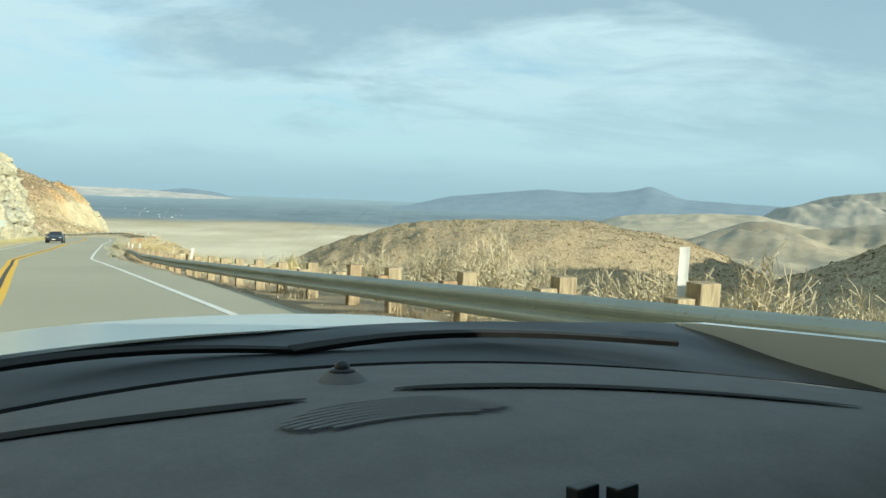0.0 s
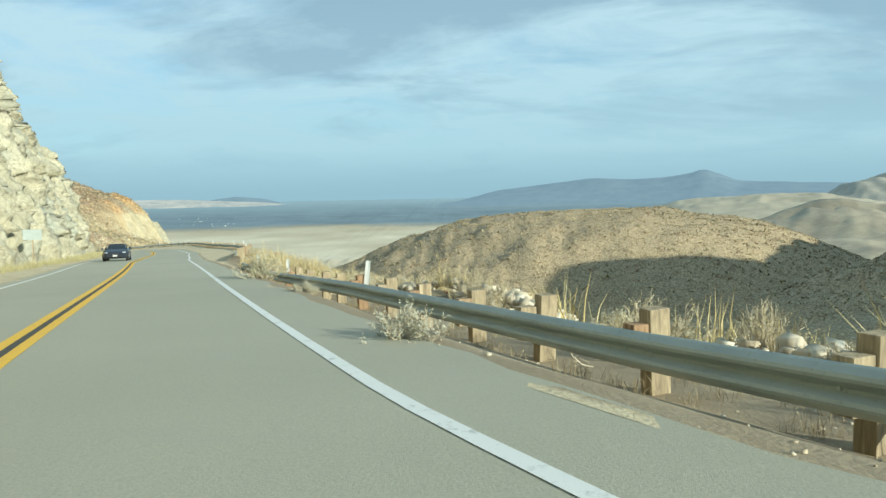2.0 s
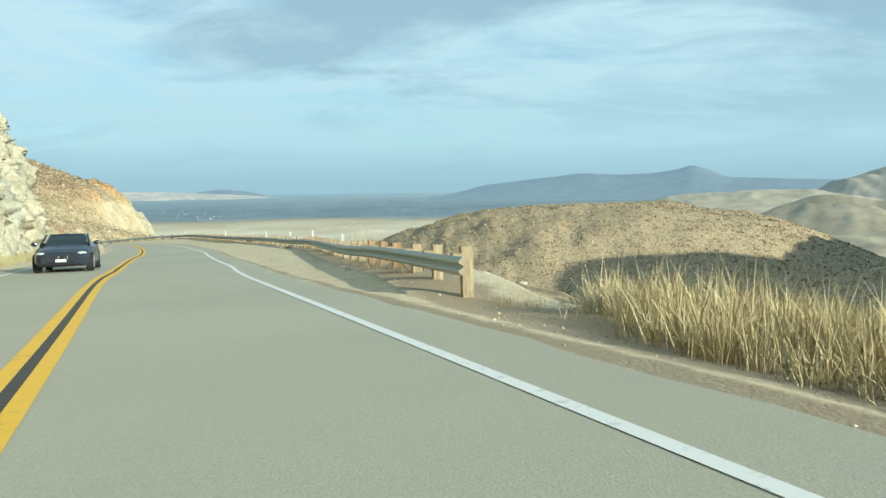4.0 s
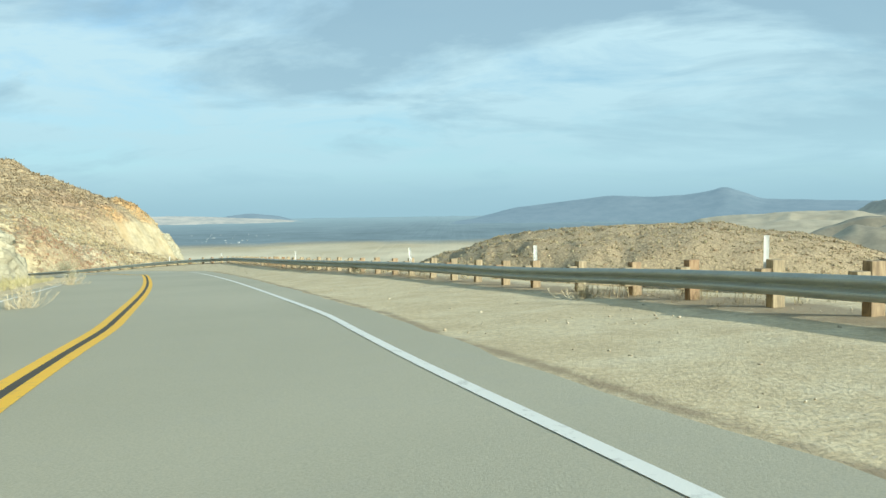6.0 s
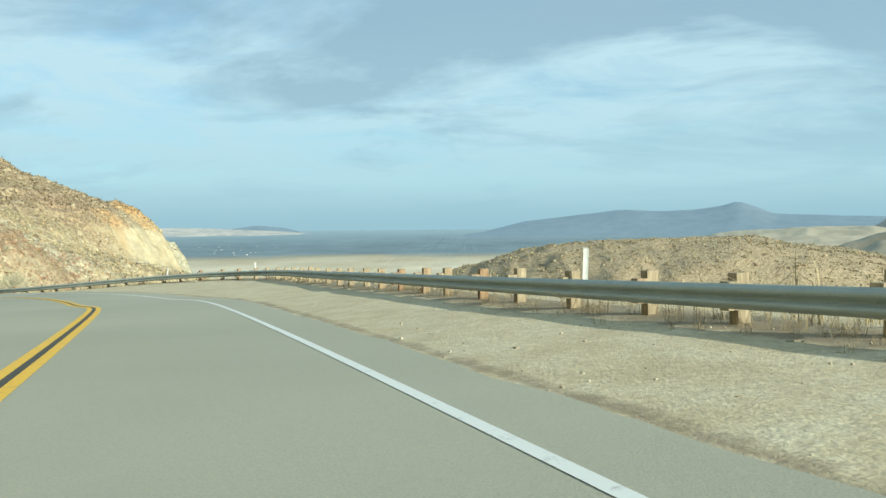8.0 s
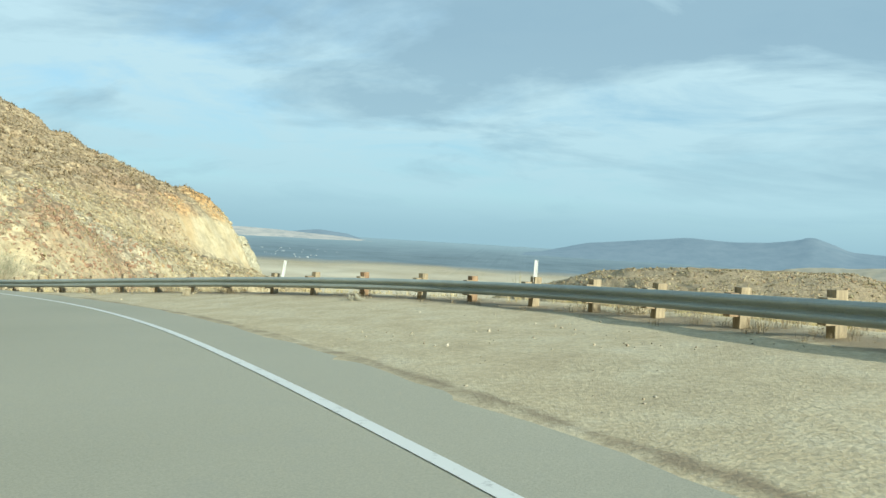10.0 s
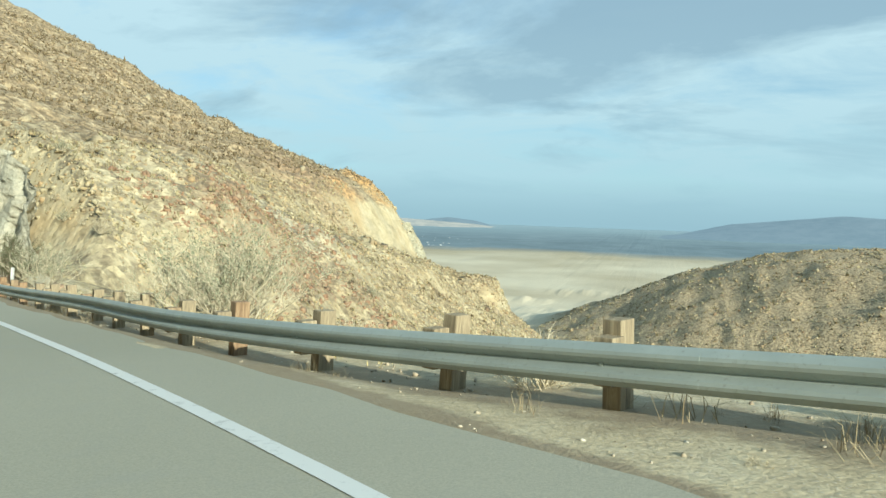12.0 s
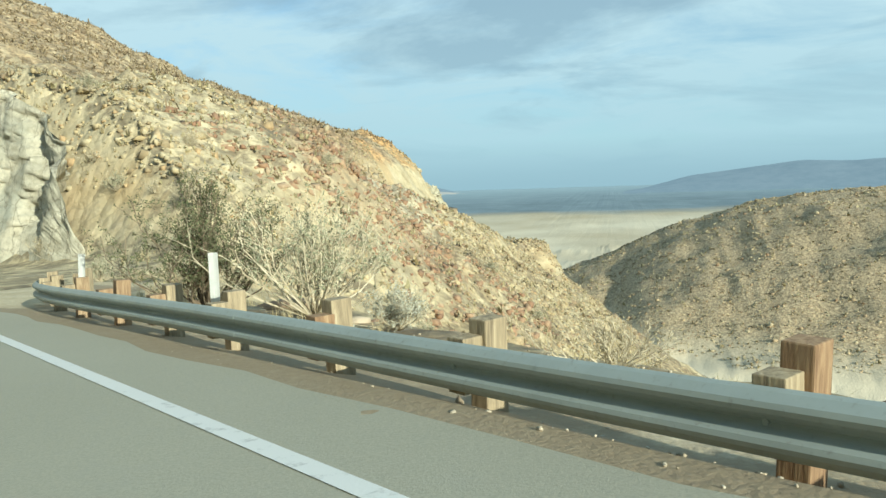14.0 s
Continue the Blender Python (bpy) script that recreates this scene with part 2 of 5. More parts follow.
def wood_material():
    m, t, b, geo = material("weathered_post_wood", 0.85)
    at = t.nodes.new("ShaderNodeTexCoord").outputs["Object"]
    info = t.nodes.new("ShaderNodeObjectInfo")
    s = t.nodes.new("ShaderNodeMapping")
    s.inputs["Scale"].default_value = (14, 14, 1.6)
    t.links.new(at, s.inputs["Vector"])
    off = t.nodes.new("ShaderNodeVectorMath")
    off.operation = "ADD"
    t.links.new(s.outputs[0], off.inputs[0])
    t.links.new(maths(t, "MULTIPLY", info.outputs["Random"], 50.0), off.inputs[1])
    grain = noise_at(t, off.outputs[0], 1.6, 6, 0.65, 0.6)
    warm = ramp(t, grain, [(0.3, (0.15, 0.085, 0.045)), (0.5, (0.29, 0.185, 0.10)), (0.7, (0.42, 0.30, 0.17))])
    old = ramp(t, grain, [(0.3, (0.17, 0.135, 0.085)), (0.55, (0.36, 0.29, 0.18)), (0.7, (0.50, 0.42, 0.28))])
    t.links.new(mixed(t, ramp(t, info.outputs["Random"], [(0.05, 0.0), (0.3, 1.0)]), warm, old), b.inputs["Base Color"])
    bump(t, b, grain, 0.7, 0.01)
    return m


def steel_material():
    m, t, b, geo = material("galvanised_steel", 0.5, 0.2)
    p = geo.outputs["Position"]
    n1, n2 = noise_at(t, p, 2.0, 5, 0.6), noise_at(t, p, 26.0, 4)
    c = ramp(t, n1, [(0.3, (0.35, 0.39, 0.365)), (0.6, (0.40, 0.445, 0.415)), (0.8, (0.46, 0.50, 0.465))])
    c = mixed(t, ramp(t, n2, [(0.60, 0.0), (0.75, 0.4)]), c, (0.20, 0.18, 0.15))
    t.links.new(c, b.inputs["Base Color"])
    t.links.new(ramp(t, n2, [(0.3, 0.45), (0.7, 0.68)]), b.inputs["Roughness"])
    bump(t, b, n2, 0.08, 0.003)
    return m


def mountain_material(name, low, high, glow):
    """Far rock seen through many kilometres of air, whose own light is painted in as a faint glow."""
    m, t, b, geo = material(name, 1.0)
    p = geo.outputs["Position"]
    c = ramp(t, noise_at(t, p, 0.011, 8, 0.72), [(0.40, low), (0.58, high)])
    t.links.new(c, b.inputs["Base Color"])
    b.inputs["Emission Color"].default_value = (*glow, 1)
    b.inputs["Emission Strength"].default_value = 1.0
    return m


def paint_material(name, colour):
    m, t, b, geo = material(name, 0.6)
    p = geo.outputs["Position"]
    n = noise_at(t, p, 7.0, 6, 0.7)
    t.links.new(mixed(t, ramp(t, n, [(0.56, 0.0), (0.72, 0.55)]), colour, (0.2, 0.19, 0.16)), b.inputs["Base Color"])
    bump(t, b, noise_at(t, p, 60, 3), 0.3, 0.004)
    return m


GROUND, GRAVEL, ASPHALT, WOOD, STEEL = ground_material(), gravel_material(), asphalt_material(), wood_material(), steel_material()
YELLOW, WHITE = paint_material("yellow_road_paint", (0.85, 0.50, 0.02)), paint_material("white_road_paint", (0.78, 0.77, 0.72))
PLASTIC_WHITE = plain_material("white_plastic", (0.78, 0.78, 0.74), 0.5, grain=12, spread=0.06, relief=0.05)
# haze is put into the glow, and into the blue rock's base colour
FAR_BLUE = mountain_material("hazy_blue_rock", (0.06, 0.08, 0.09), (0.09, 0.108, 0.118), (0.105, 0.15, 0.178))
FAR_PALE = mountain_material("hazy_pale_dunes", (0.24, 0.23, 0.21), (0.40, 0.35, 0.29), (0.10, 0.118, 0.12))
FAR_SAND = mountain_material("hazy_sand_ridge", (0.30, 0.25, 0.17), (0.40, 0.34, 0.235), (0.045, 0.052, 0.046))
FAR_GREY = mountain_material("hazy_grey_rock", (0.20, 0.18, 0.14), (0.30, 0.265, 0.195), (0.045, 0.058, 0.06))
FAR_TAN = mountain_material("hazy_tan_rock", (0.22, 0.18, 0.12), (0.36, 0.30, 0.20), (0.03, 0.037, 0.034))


def island_material(name, colours, rough=0.9, patch=0.0):
    """Colours that change from piece to piece of a joined mesh."""
    m, t, b, geo = material(name, rough)
    stops = [((n + 0.5) / len(colours), c) for n, c in enumerate(colours)]
    c = ramp(t, geo.outputs["Random Per Island"], stops)
    c = mixed(t, ramp(t, noise_at(t, geo.outputs["Position"], 6.0, 4), [(0.4, 0.35), (0.6, 0.0)]), c, tuple(v * 0.45 for v in colours[0]))
    t.links.new(c, b.inputs["Base Color"])
    return m


ROCKS = island_material("desert_rocks", [(0.30, 0.19, 0.11), (0.42, 0.30, 0.19), (0.50, 0.42, 0.30), (0.36, 0.22, 0.13), (0.58, 0.52, 0.40), (0.33, 0.30, 0.24)])
BROWN_ROCKS = island_material("brown_rocks", [(0.24, 0.17, 0.10), (0.42, 0.33, 0.195), (0.52, 0.43, 0.27), (0.34, 0.25, 0.145), (0.47, 0.39, 0.25)])
HILL_SCRUB = island_material("hillside_scrub", [(0.15, 0.115, 0.06), (0.27, 0.20, 0.11), (0.20, 0.155, 0.08), (0.36, 0.28, 0.16), (0.45, 0.37, 0.22)])
MOUND_ROCKS = island_material("mound_rocks", [(0.32, 0.215, 0.12), (0.50, 0.40, 0.235), (0.58, 0.49, 0.31), (0.42, 0.295, 0.165), (0.53, 0.45, 0.28)])
MOUND_SCRUB = island_material("mound_scrub", [(0.22, 0.19, 0.095), (0.42, 0.36, 0.195), (0.31, 0.27, 0.14), (0.52, 0.44, 0.26), (0.36, 0.315, 0.165)])
CREAM_ROCKS = island_material("cream_rocks", [(0.47, 0.37, 0.20), (0.57, 0.475, 0.285), (0.41, 0.35, 0.215), (0.61, 0.535, 0.35), (0.49, 0.34, 0.175), (0.33, 0.26, 0.15)])
RED_ROCKS = island_material("red_brown_rocks", [(0.32, 0.19, 0.11), (0.44, 0.30, 0.18), (0.26, 0.16, 0.095), (0.50, 0.40, 0.26), (0.38, 0.24, 0.14)])
YELLOW_STRAW = island_material("yellow_straw", [(0.60, 0.48, 0.20), (0.72, 0.60, 0.29), (0.50, 0.40, 0.18), (0.76, 0.66, 0.38)])
STONES = island_material("gravel_stones", [(0.56, 0.49, 0.36), (0.42, 0.35, 0.24), (0.66, 0.60, 0.47), (0.34, 0.27, 0.18), (0.50, 0.42, 0.29)])
WEEDS = island_material("dead_weeds", [(0.24, 0.18, 0.10), (0.38, 0.30, 0.17), (0.30, 0.25, 0.14), (0.52, 0.43, 0.26)])
GREEN_STRAW = island_material("greenish_straw", [(0.44, 0.39, 0.18), (0.54, 0.48, 0.25), (0.36, 0.34, 0.16), (0.60, 0.53, 0.32)])
PALE_ROCKS = island_material("pale_rubble", [(0.55, 0.48, 0.35), (0.66, 0.60, 0.46), (0.45, 0.37, 0.25), (0.70, 0.64, 0.50)])
SCRUB = island_material("desert_scrub", [(0.33, 0.28, 0.15), (0.48, 0.40, 0.22), (0.31, 0.29, 0.16), (0.56, 0.47, 0.28), (0.40, 0.35, 0.20)])
STRAW = island_material("dry_straw", [(0.50, 0.40, 0.20), (0.62, 0.52, 0.29), (0.42, 0.34, 0.18), (0.68, 0.60, 0.38)])
TWIGS = island_material("pale_dry_twigs", [(0.56, 0.49, 0.34), (0.67, 0.60, 0.44), (0.46, 0.39, 0.26)])
DARK_TWIGS = island_material("brown_twigs", [(0.16, 0.12, 0.08), (0.24, 0.19, 0.12)])
SAGE = island_material("sage_leaves", [(0.30, 0.32, 0.20), (0.40, 0.41, 0.27), (0.24, 0.27, 0.15), (0.48, 0.47, 0.33)])
WHITE_LEAVES = island_material("silvery_leaves", [(0.50, 0.50, 0.40), (0.62, 0.61, 0.50), (0.40, 0.41, 0.31)])
OLIVE = island_material("olive_leaves", [(0.10, 0.12, 0.05), (0.16, 0.17, 0.08), (0.20, 0.20, 0.11)])


def cut_material(name, rust, white=0.0):
    """Blasted granite: pale grey-green faces, rust patches and dark cracks."""
    m, t, b, geo = material(name, 0.9)
    p = geo.outputs["Position"]
    n2 = noise_at(t, p, 0.5, 7, 0.65)
    n3 = noise_at(t, p, 2.2, 7, 0.72)
    c = ramp(t, n2, [(0.30, (0.31, 0.285, 0.195)), (0.46, (0.47, 0.435, 0.305)), (0.60, (0.57, 0.525, 0.375)), (0.75, (0.65, 0.60, 0.455))])
    c = mixed(t, white, c, (0.74, 0.72, 0.64))
    c = mixed(t, ramp(t, n3, [(0.38, 0.65 - white * 0.6), (0.54, 0.0)]), c, (0.27, 0.245, 0.165))
    c = mixed(t, ramp(t, noise_at(t, p, 0.11, 5), [(0.68 - rust, 0.0), (0.80 - rust, 0.6)]), c, (0.52, 0.38, 0.20))
    c = mixed(t, ramp(t, noise_at(t, p, 0.16, 5), [(0.54, 0.0), (0.66, 0.6)]), c, (0.40, 0.42, 0.35))
    if rust > 0.1:  # orange weathered rock along the top of the cut
        lie = t.nodes.new("ShaderNodeSeparateXYZ")
        t.links.new(p, lie.inputs[0])
        crown = maths(t, "ADD", maths(t, "MULTIPLY", maths(t, "ADD", lie.outputs[2], 13.0), 0.14), maths(t, "MULTIPLY", maths(t, "SUBTRACT", noise_at(t, p, 0.22, 5, 0.6), 0.5), 2.2))
        c = mixed(t, ramp(t, crown, [(0.25, 0.0), (0.75, 0.85)]), c, (0.60, 0.36, 0.135))
    v = node(t, "ShaderNodeTexVoronoi", Scale=0.8, Randomness=1.0)
    v.feature = "DISTANCE_TO_EDGE"
    bent = t.nodes.new("ShaderNodeVectorMath")
    bent.operation = "ADD"
    upright = t.nodes.new("ShaderNodeMapping")
    upright.inputs["Scale"].default_value = (1.3, 1.3, 0.4 if white else 1.0)
    t.links.new(p, upright.inputs["Vector"])
    t.links.new(upright.outputs[0], bent.inputs[0])
    t.links.new(maths(t, "MULTIPLY", n3, 0.5), bent.inputs[1])
    t.links.new(bent.outputs[0], v.inputs["Vector"])
    c = mixed(t, ramp(t, v.outputs["Distance"], [(0.0, 0.55 + white * 0.5), (0.03 + white * 0.01, 0.0)]), c, (0.16, 0.14, 0.10))
    t.links.new(c, b.inputs["Base Color"])
    steps = maths(t, "MULTIPLY", n3, 0.25)
    for size, deep in ((0.75, 0.9), (1.9, 0.5), (4.5, 0.22)):
        blocks = node(t, "ShaderNodeTexVoronoi", Scale=size, Randomness=1.0)
        t.links.new(bent.outputs[0], blocks.inputs["Vector"])
        split = t.nodes.new("ShaderNodeSeparateColor")
        t.links.new(blocks.outputs["Color"], split.inputs[0])
        steps = maths(t, "ADD", steps, maths(t, "MULTIPLY", split.outputs[0], deep))
    bump(t, b, steps, 0.75, 0.35)
    return m


WHITE_GRANITE = cut_material("white_cracked_granite", -0.1, 0.22)
GRANITE, RUSTY = cut_material("cut_granite", 0.0), cut_material("rusty_cut_granite", 0.2)

CAR_PAINT = plain_material("dark_blue_grey_paint", (0.035, 0.042, 0.055), 0.22, 0.3, grain=6, spread=0.08, relief=0)
SILVER_PAINT = plain_material("silver_white_paint", (0.62, 0.66, 0.66), 0.25, 0.25, grain=5, spread=0.04, relief=0)
DARK_GLASS = plain_material("dark_tinted_glass", (0.012, 0.015, 0.017), 0.05, 0.0, grain=3, spread=0.1, relief=0)
RUBBER = plain_material("black_rubber", (0.02, 0.02, 0.02), 0.8, grain=20, spread=0.3)
BLACK_PLASTIC = plain_material("black_plastic", (0.015, 0.016, 0.018), 0.45, grain=40, spread=0.2, relief=0.1, depth=0.001)
MATT_BLACK = plain_material("matt_black", (0.004, 0.004, 0.005), 0.95, grain=40, spread=0.2, relief=0)
COWL = plain_material("glossy_cowl_plastic", (0.010, 0.013, 0.016), 0.48, grain=9, spread=0.5, relief=0.2, depth=0.004)
DASH = plain_material("grey_moulded_dashboard", (0.155, 0.152, 0.15), 0.8, grain=180, spread=0.12, relief=0.35, depth=0.0012)
RIM = plain_material("alloy_rim", (0.5, 0.5, 0.5), 0.3, 0.9, grain=8, spread=0.1, relief=0)
LAMP_GLASS = plain_material("headlamp_glass", (0.55, 0.56, 0.56), 0.08, 0.2, grain=30, spread=0.3, relief=0.1)

# ---- shapes ----
def part(name, bm, mat, parent=None, label="", smooth=False):
    """Links a bmesh as one mesh object, under a thing or a part if one is given."""
    me = bpy.data.meshes.new(name)
    bm.to_mesh(me)
    bm.free()
    return put(name, me, mat, parent, label, smooth)


def put(name, me, mat=None, parent=None, label="", smooth=False):
    if mat and not me.materials:
        me.materials.append(mat)
    if smooth:
        me.polygons.foreach_set("use_smooth", [True] * len(me.polygons))
    ob = new(name, me)
    if parent:
        ob.parent = parent
    if label:
        tagged(ob, label)
    return ob


def box(bm, size, m=Matrix(), bevel=0.0):
    made = bmesh.ops.create_cube(bm, size=1.0, matrix=m @ Matrix.Diagonal((*size, 1)))
    if bevel:
        edges = list({e for v in made["verts"] for e in v.link_edges})
        bmesh.ops.bevel(bm, geom=edges, offset=bevel, segments=2, affect="EDGES", profile=0.6)
    return bm


def grid_mesh(name, xs, ys, zs):
    """A sheet over a grid of places: three arrays of one shape."""
    rows, cols = xs.shape
    co = np.stack([xs, ys, zs], -1).reshape(-1, 3)
    k = np.arange(rows * cols).reshape(rows, cols)
    quads = np.stack([k[:-1, :-1], k[:-1, 1:], k[1:, 1:], k[1:, :-1]], -1).reshape(-1, 4)
    me = bpy.data.meshes.new(name)
    me.vertices.add(len(co))
    me.vertices.foreach_set("co", co.ravel())
    me.loops.add(quads.size)
    me.loops.foreach_set("vertex_index", quads.ravel())
    me.polygons.add(len(quads))
    me.polygons.foreach_set("loop_start", np.arange(0, quads.size, 4))
    me.update(calc_edges=True)
    return me


def value_noise(x, y, seed):
    """Smooth noise from -1 to 1 at unit spacing."""
    def corner(i, j):
        h = np.sin(i * 127.1 + j * 311.7 + seed * 74.7) * 43758.5453
        return (h - np.floor(h)) * 2 - 1
    i, j = np.floor(x), np.floor(y)
    u, v = x - i, y - j
    u, v = u * u * (3 - 2 * u), v * v * (3 - 2 * v)
    a = corner(i, j) * (1 - u) + corner(i + 1, j) * u
    b = corner(i, j + 1) * (1 - u) + corner(i + 1, j + 1) * u
    return a * (1 - v) + b * v


def fractal(x, y, size, octaves, seed=0, fall=0.5):
    out, amp = 0.0, 1.0
    for n in range(octaves):
        out = out + amp * value_noise(x / size + 17.3 * n, y / size - 9.1 * n, seed + n)
        size, amp = size / 2.03, amp * fall
    return out


def glide(points, step=0.5):
    """A smooth line (Catmull-Rom) through points, sampled at even steps."""
    p = np.array(points, float)
    p = np.vstack([2 * p[0] - p[1], p, 2 * p[-1] - p[-2]])
    out = []
    for a, b, c, d in zip(p[:-3], p[1:-2], p[2:-1], p[3:]):
        for u in np.linspace(0, 1, 24, endpoint=False):
            out.append(0.5 * (2 * b + (c - a) * u + (2 * a - 5 * b + 4 * c - d) * u * u + (3 * b - a - 3 * c + d) * u ** 3))
    out = np.array([*out, p[-2]])
    run = np.r_[0, np.cumsum(np.linalg.norm(np.diff(out[:, :2], axis=0), axis=1))]
    even = np.arange(0, run[-1], step)
    return np.stack([np.interp(even, run, out[:, n]) for n in range(out.shape[1])], -1)


def sideways(line):
    """Unit vectors to the right of a line in plan."""
    d = np.gradient(line[:, :2], axis=0)
    d /= np.linalg.norm(d, axis=1)[:, None]
    return np.stack([d[:, 1], -d[:, 0]], -1)


# ---- the road's line: driven line first, then on round the canyon's head ----
EYE_HEIGHT = 1.15
EYE_OFF = np.interp([r[0] for r in ROWS], [0, 1.5, 2.5, 5, 7, 9.5, 10.5, 12, 14], [1.35, 1.6, 1.8, 1.45, 1.3, 1.65, 1.9, 2.0, 2.05])
driven = [(26.5, -62.0, 4.1 - EYE_HEIGHT, 1.35), (13.0, -30.5, 2.0 - EYE_HEIGHT, 1.35)] + [(r[1], r[2], r[3] - EYE_HEIGHT, o) for r, o in zip(ROWS, EYE_OFF)]
driven = glide(driven, 1.0)
x, y, z, _, heading = *driven[-1], 53.0
onward = []
for length, turn in ((14, 0), (45, 30), (130, 10)):
    for n in range(int(length)):
        heading += turn / length
        x, y, z = x - math.sin(radians(heading)), y + math.cos(radians(heading)), z - 0.058
        onward.append((x, y, z, 2.05))
driven = np.vstack([driven, onward])
for n in range(2):  # ease the joint
    driven[1:-1] = (driven[:-2] + 2 * driven[1:-1] + driven[2:]) / 4
centre = driven[:, :3].copy()
centre[:, :2] -= driven[:, 3:4] * sideways(driven)
centre = glide(centre[::3], 1.0)
side = sideways(centre)
ARC = np.arange(len(centre)) * 1.0
START = float(np.argmin(np.hypot(centre[:, 0] + 1.3, centre[:, 1] + 0.6)))  # arc at the first eye


def on_road(px, py):
    """Arc along the road, offset to the right of its middle and road height, for arrays of places."""
    s, d, h = np.empty(px.size), np.empty(px.size), np.empty(px.size)
    fx, fy = px.ravel(), py.ravel()
    for a in range(0, px.size, 20000):
        q = slice(a, a + 20000)
        dx, dy = fx[q, None] - centre[None, :, 0], fy[q, None] - centre[None, :, 1]
        near = np.argmin(dx * dx + dy * dy, 1)
        k = np.arange(len(near))
        dx, dy = dx[k, near], dy[k, near]
        right = dx * side[near, 0] + dy * side[near, 1]
        along = dx * -side[near, 1] + dy * side[near, 0]
        s[q] = near + np.clip(along, -0.6, 0.6)
        d[q] = np.where(right >= 0, 1, -1) * np.hypot(dx, dy)
        h[q] = centre[near, 2] - 0.058 * np.clip(along, -0.6, 0.6)
    return s.reshape(px.shape), d.reshape(px.shape), h.reshape(px.shape)


# rails in plan, with the ground's height at their feet
rail_far = glide([(-25.9, 72.5, -5.66), (-27.9, 80.2, -6.08), (-29.65, 87.2, -6.56), (-33.5, 103.2, -7.43), (-36.1, 110.2, -7.86), (-39.6, 118.9, -8.29),
                  (-47.6, 136.0, -9.20), (-54.2, 151.5, -10.0), (-61.2, 166.2, -10.8), (-69.5, 172.5, -11.45), (-83.2, 179.6, -12.75), (-91.0, 185.15, -13.42),
                  (-98.8, 190.6, -14.05), (-105.3, 195.3, -14.38), (-111.2, 199.8, -14.75), (-113.0, 202.6, -14.95), (-112.6, 205.6, -15.1)], 0.25)
first = driven[int(START) - 34:int(START) + 71, :3]
rail_near = first.copy()
rail_near[:, :2] += 3.9 * sideways(first)
rail_near = glide(rail_near[::4], 0.25)
rail_near[:, 2] += np.interp(np.arange(len(rail_near)) * 0.25 - 34, [-34, 0, 27, 48, 58, 66], [0.25, 0.2, -0.22, -0.3, -0.45, -0.4])
both = np.vstack([rail_near, rail_far])
sr, dr, hr = on_road(both[:, 0], both[:, 1])
RAIL_S, RAIL_D, RAIL_H = sr, dr, both[:, 2] - hr
order = np.argsort(RAIL_S)
RAIL_S, RAIL_D, RAIL_H = RAIL_S[order], RAIL_D[order], RAIL_H[order]
pad = np.ones(25) / 25
RAIL_D, RAIL_H = (np.convolve(np.r_[[v[0]] * 12, v, [v[-1]] * 12], pad, "valid") for v in (RAIL_D, RAIL_H))


def edge_of_flat(s):
    return np.interp(s, RAIL_S, RAIL_D) + 1.2


def crossfall(s, d):
    """How far the shoulder lies over or under the road's level, out to the rail."""
    out = np.interp(s, RAIL_S, RAIL_D)
    return np.interp(s, RAIL_S, RAIL_H) * np.clip((d - 4.9) / np.maximum(out - 4.9, 0.5), 0, 1.2)


NOSE_S = START + 147
RISE = [0, 1, 4.5, 8, 12.5, 40, 200], [0, 2.8, 14.0, 22.0, 28.5, 48.0, 130.0]
# the hill across the canyon: sections at two places along it
HILL_NEAR = [-300, -200, -143, -131, -121, -116, -105, -60, 0], [55, 16, -4.5, -7, -12.5, -18, -28, -60, -100]
HILL_FAR = [-300, -210, -180, -162, -150, -144, -137, -119, -102, -40, 20], [60, 20.5, 8.5, 2.0, -2.9, -7.8, -20.5, -27, -40, -78, -110]


def hill(px, py, s, d, h):
    k = np.clip((py - 240) / 108, 0, 1)
    z = np.interp(px, *HILL_NEAR) * (1 - k) + np.interp(px, *HILL_FAR) * k
    z = z - 1.05 * np.maximum(py - 353 + 0.12 * (px + 150), 0)
    south = h + 1.7 * np.maximum(d - 16.5, 0)
    return np.where((s > START + 212) & (d > 0), np.minimum(z, south), np.where(d < 0, -200, z))


